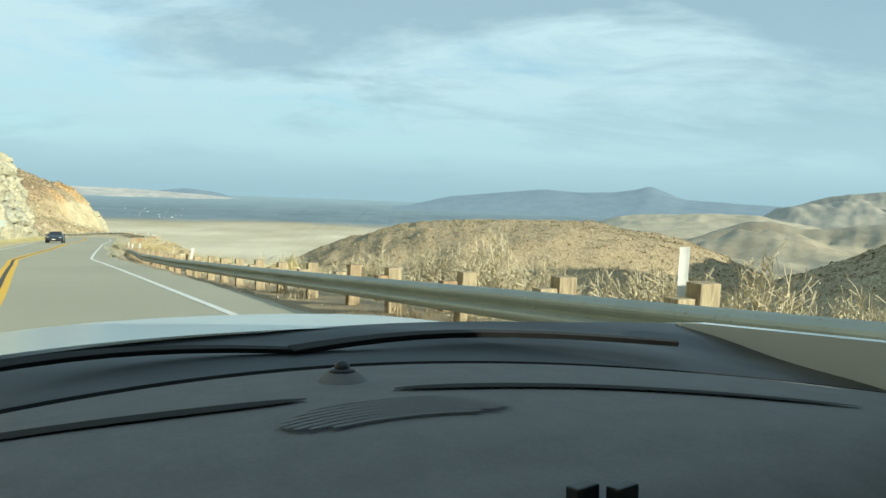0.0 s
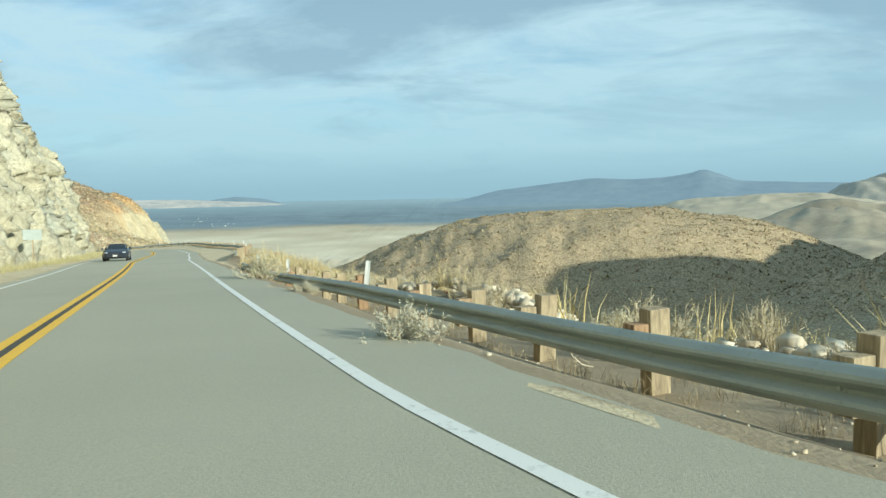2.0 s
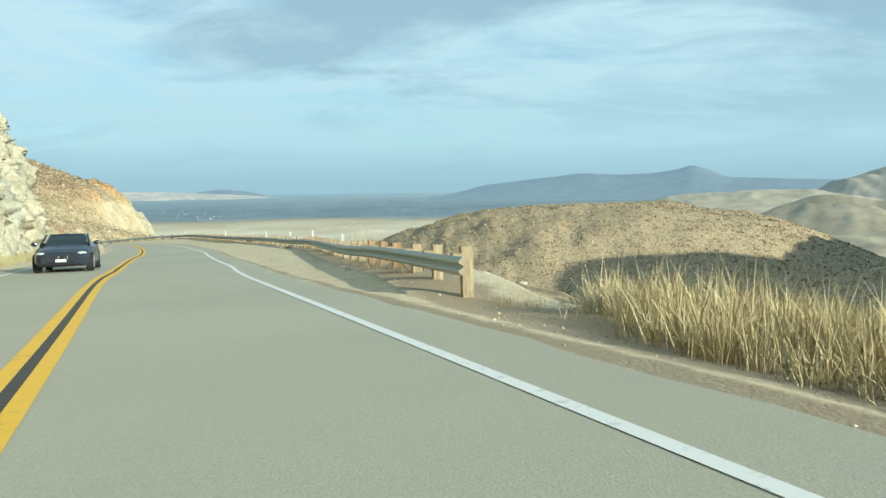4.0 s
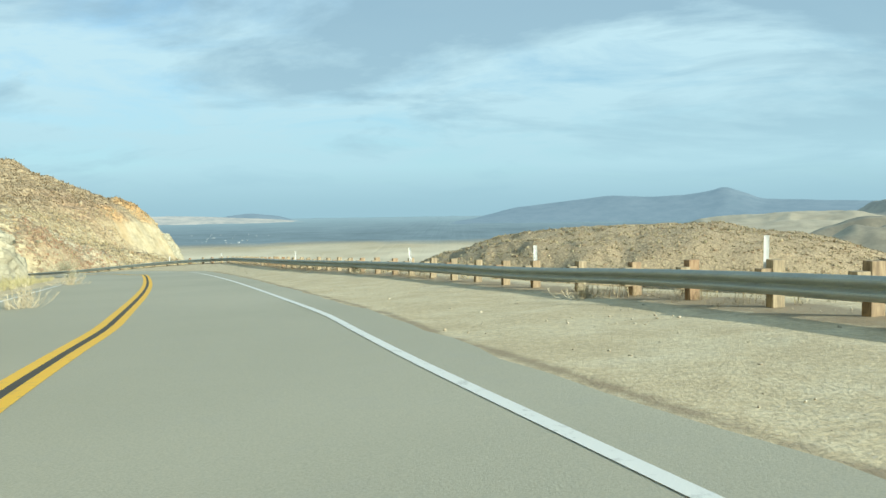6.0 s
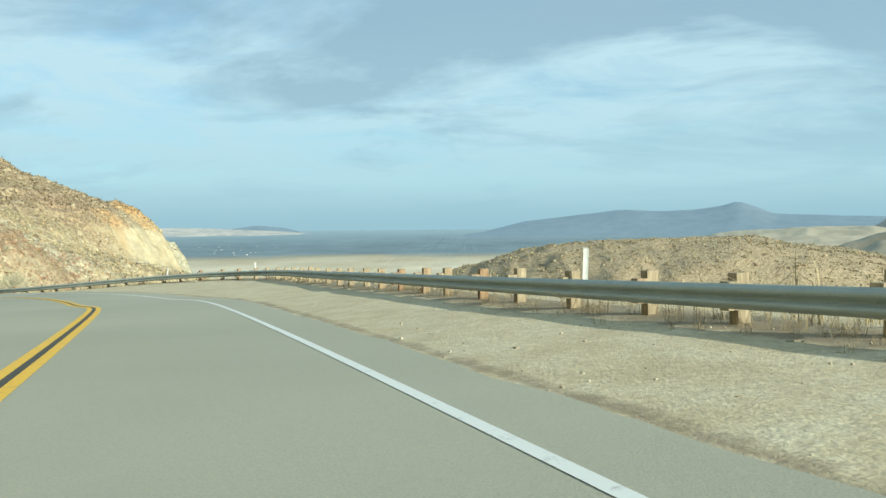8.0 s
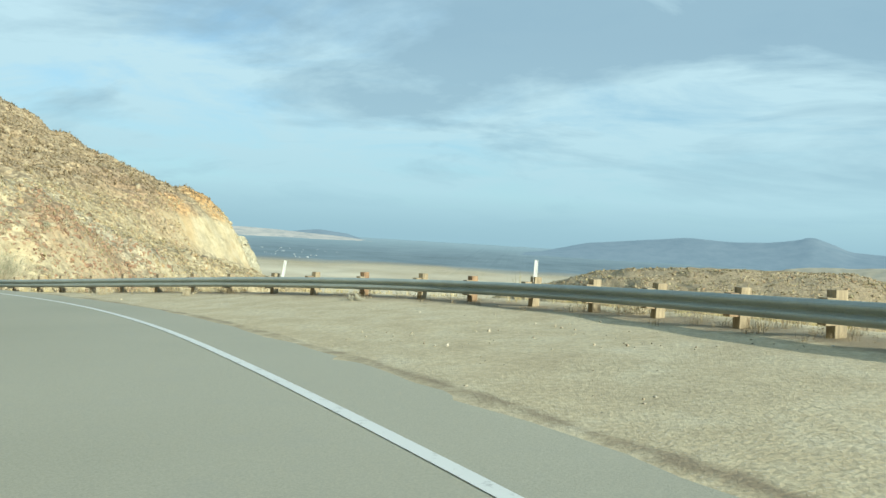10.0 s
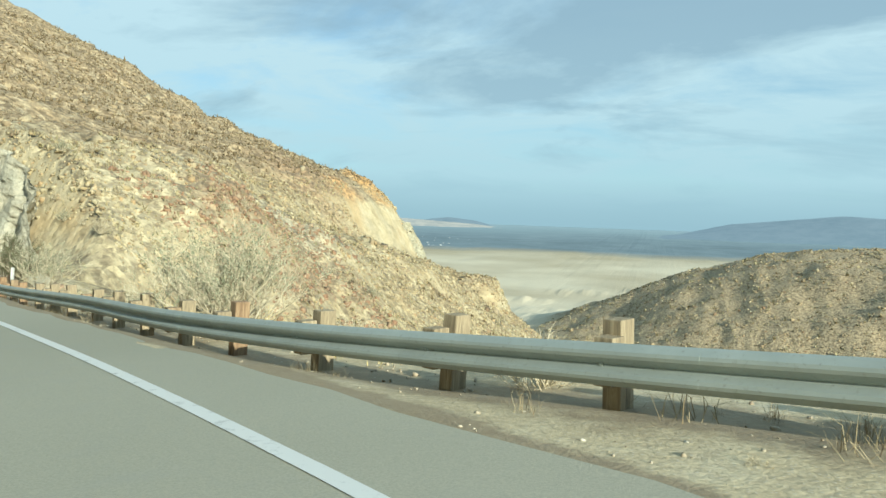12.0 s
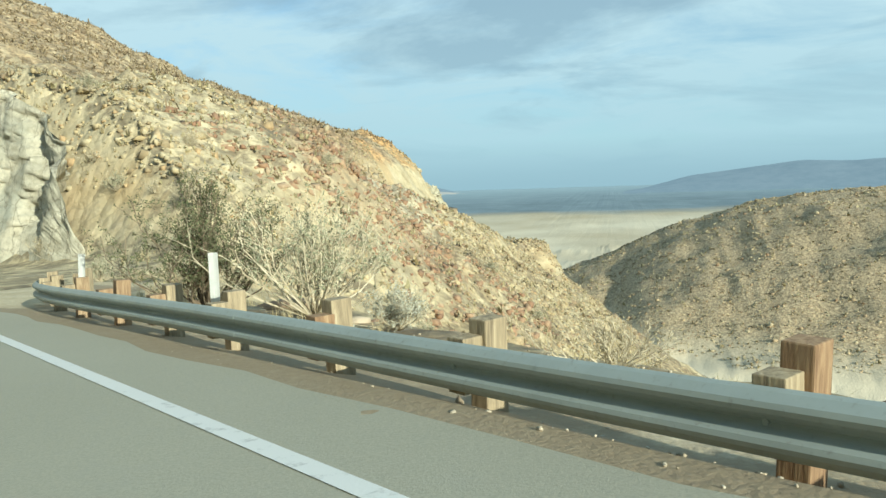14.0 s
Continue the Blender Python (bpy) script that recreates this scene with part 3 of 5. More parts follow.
def height(px, py):
    s, d, h = on_road(px, py)
    wobble = fractal(px, py, 60, 6, 3, 0.55)
    crag = fractal(px, py, 7, 5, 11, 0.6)
    coarse = fractal(px, py, 26, 4, 61, 0.6)
    e = np.maximum(-d - 9.0 - 0.5 * fractal(px, py, 9, 3, 5), 0)
    up = np.interp(e, *RISE) + np.clip(e / 12, 0, 1) * (2.2 * wobble + 1.0 * crag) + np.clip(e / 3, 0, 1) * 0.5 * crag
    f = np.maximum(d - edge_of_flat(s), 0)
    down = np.interp(f, [0, 2, 8, 60, 140, 420], [0, 0.35, 3.4, 32, 62, 105])
    down = down - np.clip(f / 20, 0, 1) * (2.5 * wobble + 0.7 * crag)
    tread = np.where((d < edge_of_flat(s) + 0.2) & (d > -7.2), -0.14, 0.03 * fractal(px, py, 2.5, 3, 8))
    berm = 0.55 * np.exp(-((d - 8.4) / 1.1) ** 2) * np.clip((START + 66 - s) / 4, 0, 1) * (0.7 + 0.6 * fractal(px, py, 3, 3, 55))
    land = h + up - down + berm + tread + crossfall(s, d) * (f < 60)
    r = np.hypot(px, py)
    plain = -110 + 0.018 * np.maximum(r - 1100, 0) + np.clip((r - 900) / 800, 0, 1) * 1.5 * wobble
    far = np.clip((r - 300) / 200, 0, 1)
    across = hill(px, py, s, d, h) + np.clip((d - 14) / 14, 0, 1) * (1.6 * wobble + 1.2 * crag)
    mound = -110 + 88 * np.exp(-(((px - 135) / 262) ** 2 + ((py - 760) / 230) ** 2) ** 1.6) + far * (2.6 * wobble + 1.8 * coarse)
    mound = mound - 9 * np.exp(-((px + 116 - 0.2 * (py - 600)) / 13) ** 2 - ((py - 610) / 85) ** 2)
    right_hill = -112 + 168 * np.exp(-((px - 575) / 300) ** 2 - ((py - 430) / 260) ** 2) + far * (6 * wobble + 2.6 * coarse)
    knob = -200 + 178 * np.exp(-((px + 124) / 26) ** 4 - ((py - 338) / 22) ** 4) + 1.5 * crag
    # unseen ridge right of the view, added to throw shade on the mound
    shade_spur = -112 + 218 * np.exp(-((px - 525) / 190) ** 4 - ((py - 262) / 90) ** 2)
    return np.maximum(np.maximum(np.maximum(land, across), np.maximum(np.maximum(mound, knob), shade_spur)), np.maximum(right_hill, plain))


def spread(lo, hi, a, b, step, near=350, far=900):
    """Coordinates from lo to hi, even and fine between a and b, wider outside, and much wider far off."""
    def outward(start, length):
        out, w = [0.0], step
        while out[-1] < length:
            w *= 1.03 if out[-1] < far else 1.12
            out.append(out[-1] + w)
        return np.array(out[1:])
    return np.r_[(a - outward(a, a - lo))[::-1], np.arange(a, b, step), b + outward(b, hi - b)]


gx, gy = np.meshgrid(spread(-3200, 4300, -195, 30, 1.15), spread(-260, 4950, 20, 385, 1.25))
gz = height(gx, gy)
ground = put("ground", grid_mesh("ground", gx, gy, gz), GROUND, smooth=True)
tagged(ground, "tan desert ground with rocky slopes, cut cliffs and a sandy valley", "ground", kind="structure")


# ---- road, shoulders and lines ----
def ribbon(name, s0, s1, left, right, lift, mat, across=2, step=1, wave=0.0):
    """A strip along the road between two offsets (numbers or functions of the arc)."""
    k = np.arange(int(s0), int(s1) + 1, step)
    a = np.array([left(s) if callable(left) else left for s in k], float)
    b = np.array([right(s) if callable(right) else right for s in k], float)
    u = np.linspace(0, 1, across)[:, None]
    off = a[None] * (1 - u) + b[None] * u
    xs = centre[k, 0][None] + off * side[k, 0][None]
    ys = centre[k, 1][None] + off * side[k, 1][None]
    zs = centre[k, 2][None] + lift + wave * fractal(xs, ys, 1.3, 4, 31)
    if wave:
        zs = zs + crossfall(k[None], np.maximum(off, 0)) - 0.3 * np.clip(np.abs(u - 0.5) * 2 - 0.96, 0, 1) / 0.04 * (u > 0.5) * (b > 0)[None]
    me = grid_mesh(name, xs[::-1], ys[::-1], zs[::-1])
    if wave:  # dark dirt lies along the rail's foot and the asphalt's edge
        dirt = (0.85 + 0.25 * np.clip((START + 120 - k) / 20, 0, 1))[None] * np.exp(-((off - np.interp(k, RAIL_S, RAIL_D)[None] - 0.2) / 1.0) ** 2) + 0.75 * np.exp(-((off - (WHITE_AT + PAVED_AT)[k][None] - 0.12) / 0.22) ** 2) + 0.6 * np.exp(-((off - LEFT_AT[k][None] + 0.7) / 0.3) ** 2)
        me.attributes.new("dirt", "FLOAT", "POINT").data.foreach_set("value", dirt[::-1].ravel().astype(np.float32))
    return put(name, me, mat, smooth=True)


END = len(centre) - 2
ragged = lambda s: 0.04 * math.sin(s * 0.9) * math.sin(s * 0.37) + 0.03 * math.sin(s * 2.3)
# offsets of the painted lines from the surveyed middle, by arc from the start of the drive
LINE_S = np.array([-40, 0, 37, 55, 70, 92, 111, 120, 128, 138, 150, 166, 178, 194, 230]) + START
YELLOW_D = [0.3, 0.35, 0.45, 0.5, 0.4, -0.25, -0.25, 0.1, 0.38, 0.42, 0.36, 0.24, 0.1, 0.1, 0.0]
WHITE_D = [3.6, 3.6, 3.55, 3.55, 3.6, 3.4, 3.42, 3.62, 3.85, 3.98, 3.95, 3.76, 3.6, 3.7, 3.7]
LEFT_D = [-2.8, -2.8, -2.5, -2.4, -2.6, -3.6, -3.8, -3.7, -3.7, -3.6, -3.6, -3.6, -3.7, -3.8, -3.8]
PAVED = [1.1, 1.1, 1.1, 1.1, 1.0, 0.85, 0.85, 0.9, 0.95, 1.0, 1.1, 1.2, 1.4, 1.1, 0.8]


def eased(values):
    """A smooth offset along the road from values at LINE_S."""
    k = np.interp(ARC, LINE_S, values)
    return np.convolve(np.r_[[k[0]] * 9, k, [k[-1]] * 9], np.ones(19) / 19, "valid")


YELLOW_AT, WHITE_AT, LEFT_AT, PAVED_AT = eased(YELLOW_D), eased(WHITE_D), eased(LEFT_D), eased(PAVED)
road = ribbon("road", 2, END, lambda s: LEFT_AT[int(s)] - 0.55 + ragged(s + 40), lambda s: WHITE_AT[int(s)] + PAVED_AT[int(s)] + 1.6 * ragged(s), 0.05, ASPHALT, 25)
tagged(road, "worn grey two-lane asphalt mountain road curving downhill", "road", kind="structure")


def thick_line(name, s0, s1, at, width, mat, label):
    ob = ribbon(name, s0, s1, lambda s: at(int(s)) - width / 2, lambda s: at(int(s)) + width / 2, 0.056, mat, 2)
    return tagged(ob, label, "road marking", kind="structure")


thick_line("centre_line", 2, END, lambda k: YELLOW_AT[k] - 0.13, 0.15, YELLOW, "solid yellow centre line, one of a worn pair")
thick_line("centre_line", 2, END, lambda k: YELLOW_AT[k] + 0.13, 0.15, YELLOW, "solid yellow centre line, one of a worn pair")
thick_line("edge_line", 2, END, lambda k: WHITE_AT[k], 0.13, WHITE, "solid white edge line beside the gravel shoulder")
thick_line("edge_line", 2, END, lambda k: LEFT_AT[k], 0.13, WHITE, "solid white edge line below the rock cut")
thick_line("asphalt_strip", 2, END, lambda k: YELLOW_AT[k], 0.11, plain_material("dark_asphalt", (0.06, 0.055, 0.045), 0.8, grain=20, own=False), "dark tar strip between the yellow centre lines")
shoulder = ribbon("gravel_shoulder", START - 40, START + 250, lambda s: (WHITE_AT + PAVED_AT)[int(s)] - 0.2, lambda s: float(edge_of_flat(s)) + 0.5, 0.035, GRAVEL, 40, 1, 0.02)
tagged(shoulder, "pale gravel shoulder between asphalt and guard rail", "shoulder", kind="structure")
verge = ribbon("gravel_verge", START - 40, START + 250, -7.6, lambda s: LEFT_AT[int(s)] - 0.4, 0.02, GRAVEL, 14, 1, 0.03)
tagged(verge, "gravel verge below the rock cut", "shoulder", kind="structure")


# ---- the far distance ----
def far_range(name, mat, label, az0, az1, r0, r1, crest, rough, seed):
    """Mountains between two bearings (degrees right of +y): crest gives the skyline's angle by bearing."""
    az, r = np.meshgrid(np.linspace(az0, az1, 320), np.linspace(r0, r1, 44))
    px, py = r * np.sin(np.radians(az)), r * np.cos(np.radians(az))
    mid = (r0 + r1) / 2
    foot = -110 + 0.018 * (r - 1100)
    bent = az + 0.5 * fractal(r, az * 0, 260, 2, seed + 3) + 0.15 * fractal(px, py, 120, 3, seed + 5)
    top = np.tan(np.radians(sum(np.interp(bent + o, *crest) for o in (-0.3, -0.1, 0.1, 0.3)) / 4)) * r
    shape = np.clip(1 - np.abs(r - mid) / (r1 - mid), 0, 1) ** 0.8
    pz = foot - 4 + np.maximum(top - foot, 0) * shape * (1 + rough * fractal(px, py, 330, 5, seed, 0.55) * (shape < 0.97)) + rough * 20 * fractal(px, py, 160, 4, seed + 9) * shape
    pz = pz - rough * 90 * np.abs(fractal(px, py, 210, 4, seed + 21)) * np.sqrt(np.clip(1 - shape, 0, 1)) * shape
    ob = put(name, grid_mesh(name, px, py, pz), mat, smooth=True)
    tagged(ob, label, "mountain range", kind="structure")


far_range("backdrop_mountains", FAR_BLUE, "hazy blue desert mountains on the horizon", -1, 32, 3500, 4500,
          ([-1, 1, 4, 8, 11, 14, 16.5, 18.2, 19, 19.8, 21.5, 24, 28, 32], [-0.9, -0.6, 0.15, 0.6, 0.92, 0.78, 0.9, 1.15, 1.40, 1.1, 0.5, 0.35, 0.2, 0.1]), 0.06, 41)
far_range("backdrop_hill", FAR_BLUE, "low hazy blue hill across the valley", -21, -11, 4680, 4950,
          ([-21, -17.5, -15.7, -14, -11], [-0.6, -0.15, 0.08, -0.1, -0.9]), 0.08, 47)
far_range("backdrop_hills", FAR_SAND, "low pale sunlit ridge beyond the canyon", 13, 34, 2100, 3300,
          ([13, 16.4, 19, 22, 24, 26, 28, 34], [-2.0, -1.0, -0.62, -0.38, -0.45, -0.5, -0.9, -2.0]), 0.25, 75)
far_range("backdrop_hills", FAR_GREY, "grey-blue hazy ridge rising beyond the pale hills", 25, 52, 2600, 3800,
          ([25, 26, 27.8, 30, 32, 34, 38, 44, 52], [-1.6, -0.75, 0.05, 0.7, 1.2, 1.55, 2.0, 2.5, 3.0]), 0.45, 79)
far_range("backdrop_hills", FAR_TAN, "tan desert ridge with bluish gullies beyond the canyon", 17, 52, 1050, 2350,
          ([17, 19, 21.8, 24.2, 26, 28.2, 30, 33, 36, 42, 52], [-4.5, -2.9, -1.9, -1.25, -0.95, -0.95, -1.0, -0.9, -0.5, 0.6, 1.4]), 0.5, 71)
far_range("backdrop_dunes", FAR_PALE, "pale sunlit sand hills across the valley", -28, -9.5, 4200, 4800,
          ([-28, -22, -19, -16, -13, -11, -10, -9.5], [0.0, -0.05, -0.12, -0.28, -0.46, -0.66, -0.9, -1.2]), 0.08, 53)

# ---- guard rails ----
W_BEAM = [(0.012, 0.0), (0.035, 0.012), (0.075, 0.050), (0.083, 0.075), (0.075, 0.100), (0.018, 0.138), (0.006, 0.155),
          (0.018, 0.172), (0.075, 0.210), (0.083, 0.235), (0.075, 0.260), (0.035, 0.298), (0.012, 0.310)]
RAIL_TOP = 0.56


def beam_mesh(line, right):
    """A W-shaped steel strip along a piece of line; its waves face the road."""
    bm = bmesh.new()
    ring = W_BEAM + [(o - 0.006, h) for o, h in W_BEAM[::-1]]
    rows = [[bm.verts.new((x - a * o, y - b * o, z + RAIL_TOP - 0.31 + h)) for o, h in ring] for (x, y, z), (a, b) in zip(line, right)]
    n = len(ring)
    for p, q in zip(rows[:-1], rows[1:]):
        for k in range(n):
            bm.faces.new((p[k], q[k], q[(k + 1) % n], p[(k + 1) % n]))
    bm.faces.new(rows[0])
    bm.faces.new(rows[-1][::-1])
    bmesh.ops.recalc_face_normals(bm, faces=bm.faces[:])
    return bm


def post_mesh(name, size, bevel):
    bm = bmesh.new()
    box(bm, size, pose(0, 0, size[2] / 2), bevel)
    me = bpy.data.meshes.new(name)
    bm.to_mesh(me)
    bm.free()
    me.materials.append(WOOD)
    return me


POST, BLOCK = post_mesh("post", (0.20, 0.155, 1.31), 0.010), post_mesh("block", (0.19, 0.15, 0.36), 0.008)
bm = bmesh.new()
bmesh.ops.create_cone(bm, cap_ends=True, segments=8, radius1=0.016, radius2=0.022, depth=0.02, matrix=pose(0, 0, 0, 0, 90))
BOLT = bpy.data.meshes.new("bolt")
bm.to_mesh(BOLT)
bm.free()
BOLT.materials.append(STEEL)


def guard_rail(line, label, phase=0.5):
    """Posts every 1.905 m, blocks, bolts and 3.81 m beam panels, standing along a line of ground points."""
    right = sideways(line)
    rail = tagged(new("guard_rail"), label, "guard rail", "guard rails along the road")
    rng = random.Random(7)
    every = 1.905
    count = int((len(line) - 1) * 0.25 / every)
    for n in range(count // 2):
        a = int(round(2 * n * every / 0.25))
        b = int(round((2 * n + 2) * every / 0.25)) + 2
        part("beam", beam_mesh(line[a:b], right[a:b] * (1.0 if n % 2 else 1.03)), STEEL, rail)
    for n in range(count):
        k = min(int(round((n * every + phase) / 0.25)), len(line) - 1)
        x, y, z = line[k]
        a, b = right[k]
        turn = math.degrees(math.atan2(-a, b)) + 90
        lean = [rng.uniform(-2.2, 2.2) for _ in range(2)]
        up = rng.uniform(-0.03, 0.03)
        post = put("post", POST, parent=rail)
        post.matrix_basis = pose(x + a * 0.30, y + b * 0.30, z - 0.61 + up, *lean, turn)
        block = put("block", BLOCK, parent=rail)
        block.matrix_basis = pose(x + a * 0.10, y + b * 0.10, z + RAIL_TOP - 0.33 + up / 2, 0, 0, turn)
        bolt = put("bolt", BOLT, parent=rail)
        bolt.matrix_basis = pose(x - a * 0.012, y - b * 0.012, z + RAIL_TOP - 0.155, 0, 0, turn)
    return rail


guard_rail(rail_far, "weathered galvanised guard rail on short wooden posts at a gravel shoulder", 0.8)
guard_rail(rail_near, "galvanised guard rail on wooden posts close beside the road edge", 0.35)


def delineator(x, y, z, lean, turn, high=1.12, label="white flat plastic delineator paddle standing at a guard rail"):
    """A flat flexible paddle, slightly curved, with a reflector."""
    thing = tagged(new("delineator"), label, "road marker", "white delineators along the guard rail")
    thing.matrix_basis = pose(x, y, z, 0, lean, turn)
    bm = bmesh.new()
    rows = [[bm.verts.new((u * 0.05, 0.012 * (1 - u * u), h)) for u in (-1, -0.5, 0, 0.5, 1)] for h in np.linspace(0.46, high, 7)]
    for p, q in zip(rows[:-1], rows[1:]):
        for n in range(4):
            bm.faces.new((p[n], p[n + 1], q[n + 1], q[n]))
    bmesh.ops.solidify(bm, geom=bm.faces[:], thickness=0.006)
    part("paddle", bm, PLASTIC_WHITE, thing)
    return thing


PADDLES = [(-7.44, 25.73, -3.06, 9), (-11.2, 33.2, -3.5, 48), (-15.68, 45.25, -4.5, 7), (-19.29, 54.12, -5.15, 1), (-22.27, 61.03, -5.47, -2), (-29.66, 89.2, -6.74, 1), (-33.37, 103.22, -7.43, 1),
           (-36.01, 110.2, -7.97, 0), (-39.48, 118.85, -8.38, -3), (-47.48, 136.02, -9.32, 2), (-61.53, 167.47, -10.91, 1), (-69.54, 172.46, -11.45, 7),
           (-98.82, 190.66, -14.1, 2), (-105.3, 195.37, -14.35, 0), (-109.5, 198.6, -14.6, 3), (2.0, 5.5, -1.2, 1)]
for x, y, z, lean in PADDLES:
    line = rail_near if y < 66 else rail_far
    n = int(np.argmin(np.hypot(line[:, 0] - x, line[:, 1] - y)))
    a, b = sideways(line)[n]
    delineator(line[n, 0] + a * 0.26 + b * 0.085, line[n, 1] + b * 0.26 - a * 0.085, line[n, 2], lean, 20 if y < 160 else 35, 0.98 if y < 95 else 1.08)

# ---- rock cuts beside the road ----
def cells(u, v, size, seed, jag=1.8):
    """Nearest jittered cell of a grid: a random number for each, and two more for the tilt of its face."""
    iu, iv = np.floor(u / size), np.floor(v / size)
    best = np.full(u.shape, 1e9)
    out = [np.zeros(u.shape) for _ in range(3)]
    for a in (-1, 0, 1):
        for b in (-1, 0, 1):
            ci, cj = iu + a, iv + b
            h = [np.modf(np.abs(np.sin(ci * 127.1 + cj * 311.7 + seed + k * 19.7) * 43758.5453))[0] for k in range(5)]
            du, dv = u / size - ci - h[0], v / size - cj - h[1]
            dist = du * du + dv * dv
            nearer = dist < best
            best = np.where(nearer, dist, best)
            out[0] = np.where(nearer, h[2] - 0.5, out[0])
            out[1] = np.where(nearer, (h[3] - 0.5) * du, out[1])
            out[2] = np.where(nearer, (h[4] - 0.5) * dv, out[2])
    return out[0] + out[1] * jag + out[2] * jag


def cut_face(name, label, line, outward, top, lean, mat, seed, sink=1.0, jag=1.8, tall=0.8, deep=1.0):
    """A broken rock face rising from a line in plan and leaning back; top gives its height along the line."""
    run = np.arange(len(line)) * np.linalg.norm(line[1, :2] - line[0, :2])
    steps = 96
    k = np.linspace(0, 1, steps)[:, None]
    high = np.interp(run, *top)[None] * k - sink * (1 - k)
    back = lean * high + 0.4
    u, v = np.broadcast_to(run[None], high.shape), high
    wu, wv = u + 0.4 * fractal(u, v, 5, 2, seed + 1), v + 0.4 * fractal(u, v, 5, 2, seed + 2)
    push = 1.7 * cells(wu, wv * tall, 3.4, seed, jag) + 0.9 * cells(wu, wv * tall * 1.2, 1.5, seed + 3, jag) + 0.4 * cells(wu, wv, 0.7, seed + 5, jag) + 1.1 * fractal(u, v, 10, 3, seed, 0.5)
    push = deep * push * np.clip(high / 3 + 0.15, 0.1, 1)
    off = push - back
    px = line[:, 0][None] + outward[:, 0][None] * off
    py = line[:, 1][None] + outward[:, 1][None] * off
    pz = line[:, 2][None] + high + 0.35 * cells(u, v, 1.9, seed + 8)
    ob = put(name, grid_mesh(name, px, py, pz), mat)
    tagged(ob, label, "rock face", kind="structure")
    return ob


a, b = int(START) - 45, int(START) + 250
k = np.linspace(a, b, (b - a) * 3 + 1)
foot = np.stack([np.interp(k, ARC, centre[:, n]) for n in range(3)], -1)
right = np.stack([np.interp(k, ARC, side[:, n]) for n in range(2)], -1)
foot[:, :2] -= right * (7.3 + 0.7 * fractal(k, k * 0, 11, 3, 77))[:, None]
cut_face("rock_cut", "pale blasted granite road cut with cracked blocky faces", foot, right,
         ([0, 40, 80, 150, 200, 250, 300], [20, 24, 25, 26, 25, 22, 18]), 0.42, GRANITE, 5, 1.0, 2.0, 0.9, 0.95)

# the rusty cut on the nose of the hill across the canyon
foot = glide([(-149.0, 336.5, -24.0), (-141.0, 342.0, -24.5), (-136.3, 350.0, -25.0), (-136.0, 360.0, -26.0), (-141.5, 373.0, -28.0)], 0.5)
cut_face("rock_cut", "orange and pale granite cut at the hill's nose", foot, sideways(foot), ([0, 6, 14, 26, 50], [4, 12, 15, 13, 8]), 0.48, RUSTY, 23, 1.0, 1.5, 0.6, 0.7)
# the white cliff where the road meets the hill
k = np.arange(START + 315, START + 253.2, -0.4)
foot = np.stack([np.interp(k, ARC, centre[:, n]) for n in range(3)], -1)
foot[:, :2] += np.stack([np.interp(k, ARC, side[:, n]) for n in range(2)], -1) * (15.2 + 0.5 * fractal(k, k * 0, 8, 2, 78))[:, None]
span = (len(foot) - 1) * np.linalg.norm(foot[1, :2] - foot[0, :2])
cut_face("rock_cut", "white vertically cracked granite cliff beside the road bend", foot, sideways(foot), ([0, span - 9, span - 5, span - 2.5, span], [11.0, 10.6, 8.4, 4.6, 0.3]), 0.3, WHITE_GRANITE, 41, 1.0, 1.2, 0.5, 0.5)


# ---- loose rocks and scrub on the slopes ----
def rock_template(seed):
    bm = bmesh.new()
    bmesh.ops.create_icosphere(bm, subdivisions=1, radius=1.0)
    rng = random.Random(seed)
    for v in bm.verts:
        v.co = v.co * rng.uniform(0.65, 1.15)
        v.co.z = v.co.z * 0.75
    return harvest(bm)


def block_template(seed):
    """An angular broken block."""
    bm = bmesh.new()
    bmesh.ops.create_cube(bm, size=1.5)
    rng = random.Random(seed)
    turn = Matrix.Rotation(rng.uniform(0, 1), 3, (rng.uniform(-1, 1), rng.uniform(-1, 1), 0.2))
    for v in bm.verts:
        v.co = turn @ (v.co * rng.uniform(0.6, 1.15))
        v.co.z = v.co.z * 0.8
    return harvest(bm)


def harvest(bm):
    bmesh.ops.triangulate(bm, faces=bm.faces[:])
    bm.verts.index_update()
    co = np.array([v.co for v in bm.verts], np.float32)
    tri = np.array([[v.index for v in f.verts] for f in bm.faces], np.int32)
    bm.free()
    return co, tri


def blades_template(seed, count, width, droop, tall=1.0, loose=0.08):
    """A tuft of bent blades or twigs growing from one place, one unit high."""
    rng = np.random.default_rng(seed)
    az, tilt = rng.uniform(0, 2 * np.pi, count), np.abs(rng.normal(0, droop, count))
    length = rng.uniform(0.55, 1.0, count)
    co, tri = [], []
    for a, b, l in zip(az, tilt, length):
        out = np.array([math.cos(a) * math.sin(b), math.sin(a) * math.sin(b), math.cos(b) * tall])
        across = np.array([-math.sin(a), math.cos(a), 0]) * width
        root = np.array([*rng.normal(0, loose * 0.6, 2), 0])
        bend = np.array([out[0] * 0.3, out[1] * 0.3, -0.25 * math.sin(b)]) + np.array([*rng.normal(0, loose * 0.5, 2), 0])
        n = len(co)
        co += [root - across, root + across, root + out * l * 0.55 + across * 0.8, root + out * l * 0.55 - across * 0.8, root + out * l + bend * l]
        tri += [(n, n + 1, n + 2), (n, n + 2, n + 3), (n + 3, n + 2, n + 4)]
    return np.array(co, np.float32), np.array(tri, np.int32)


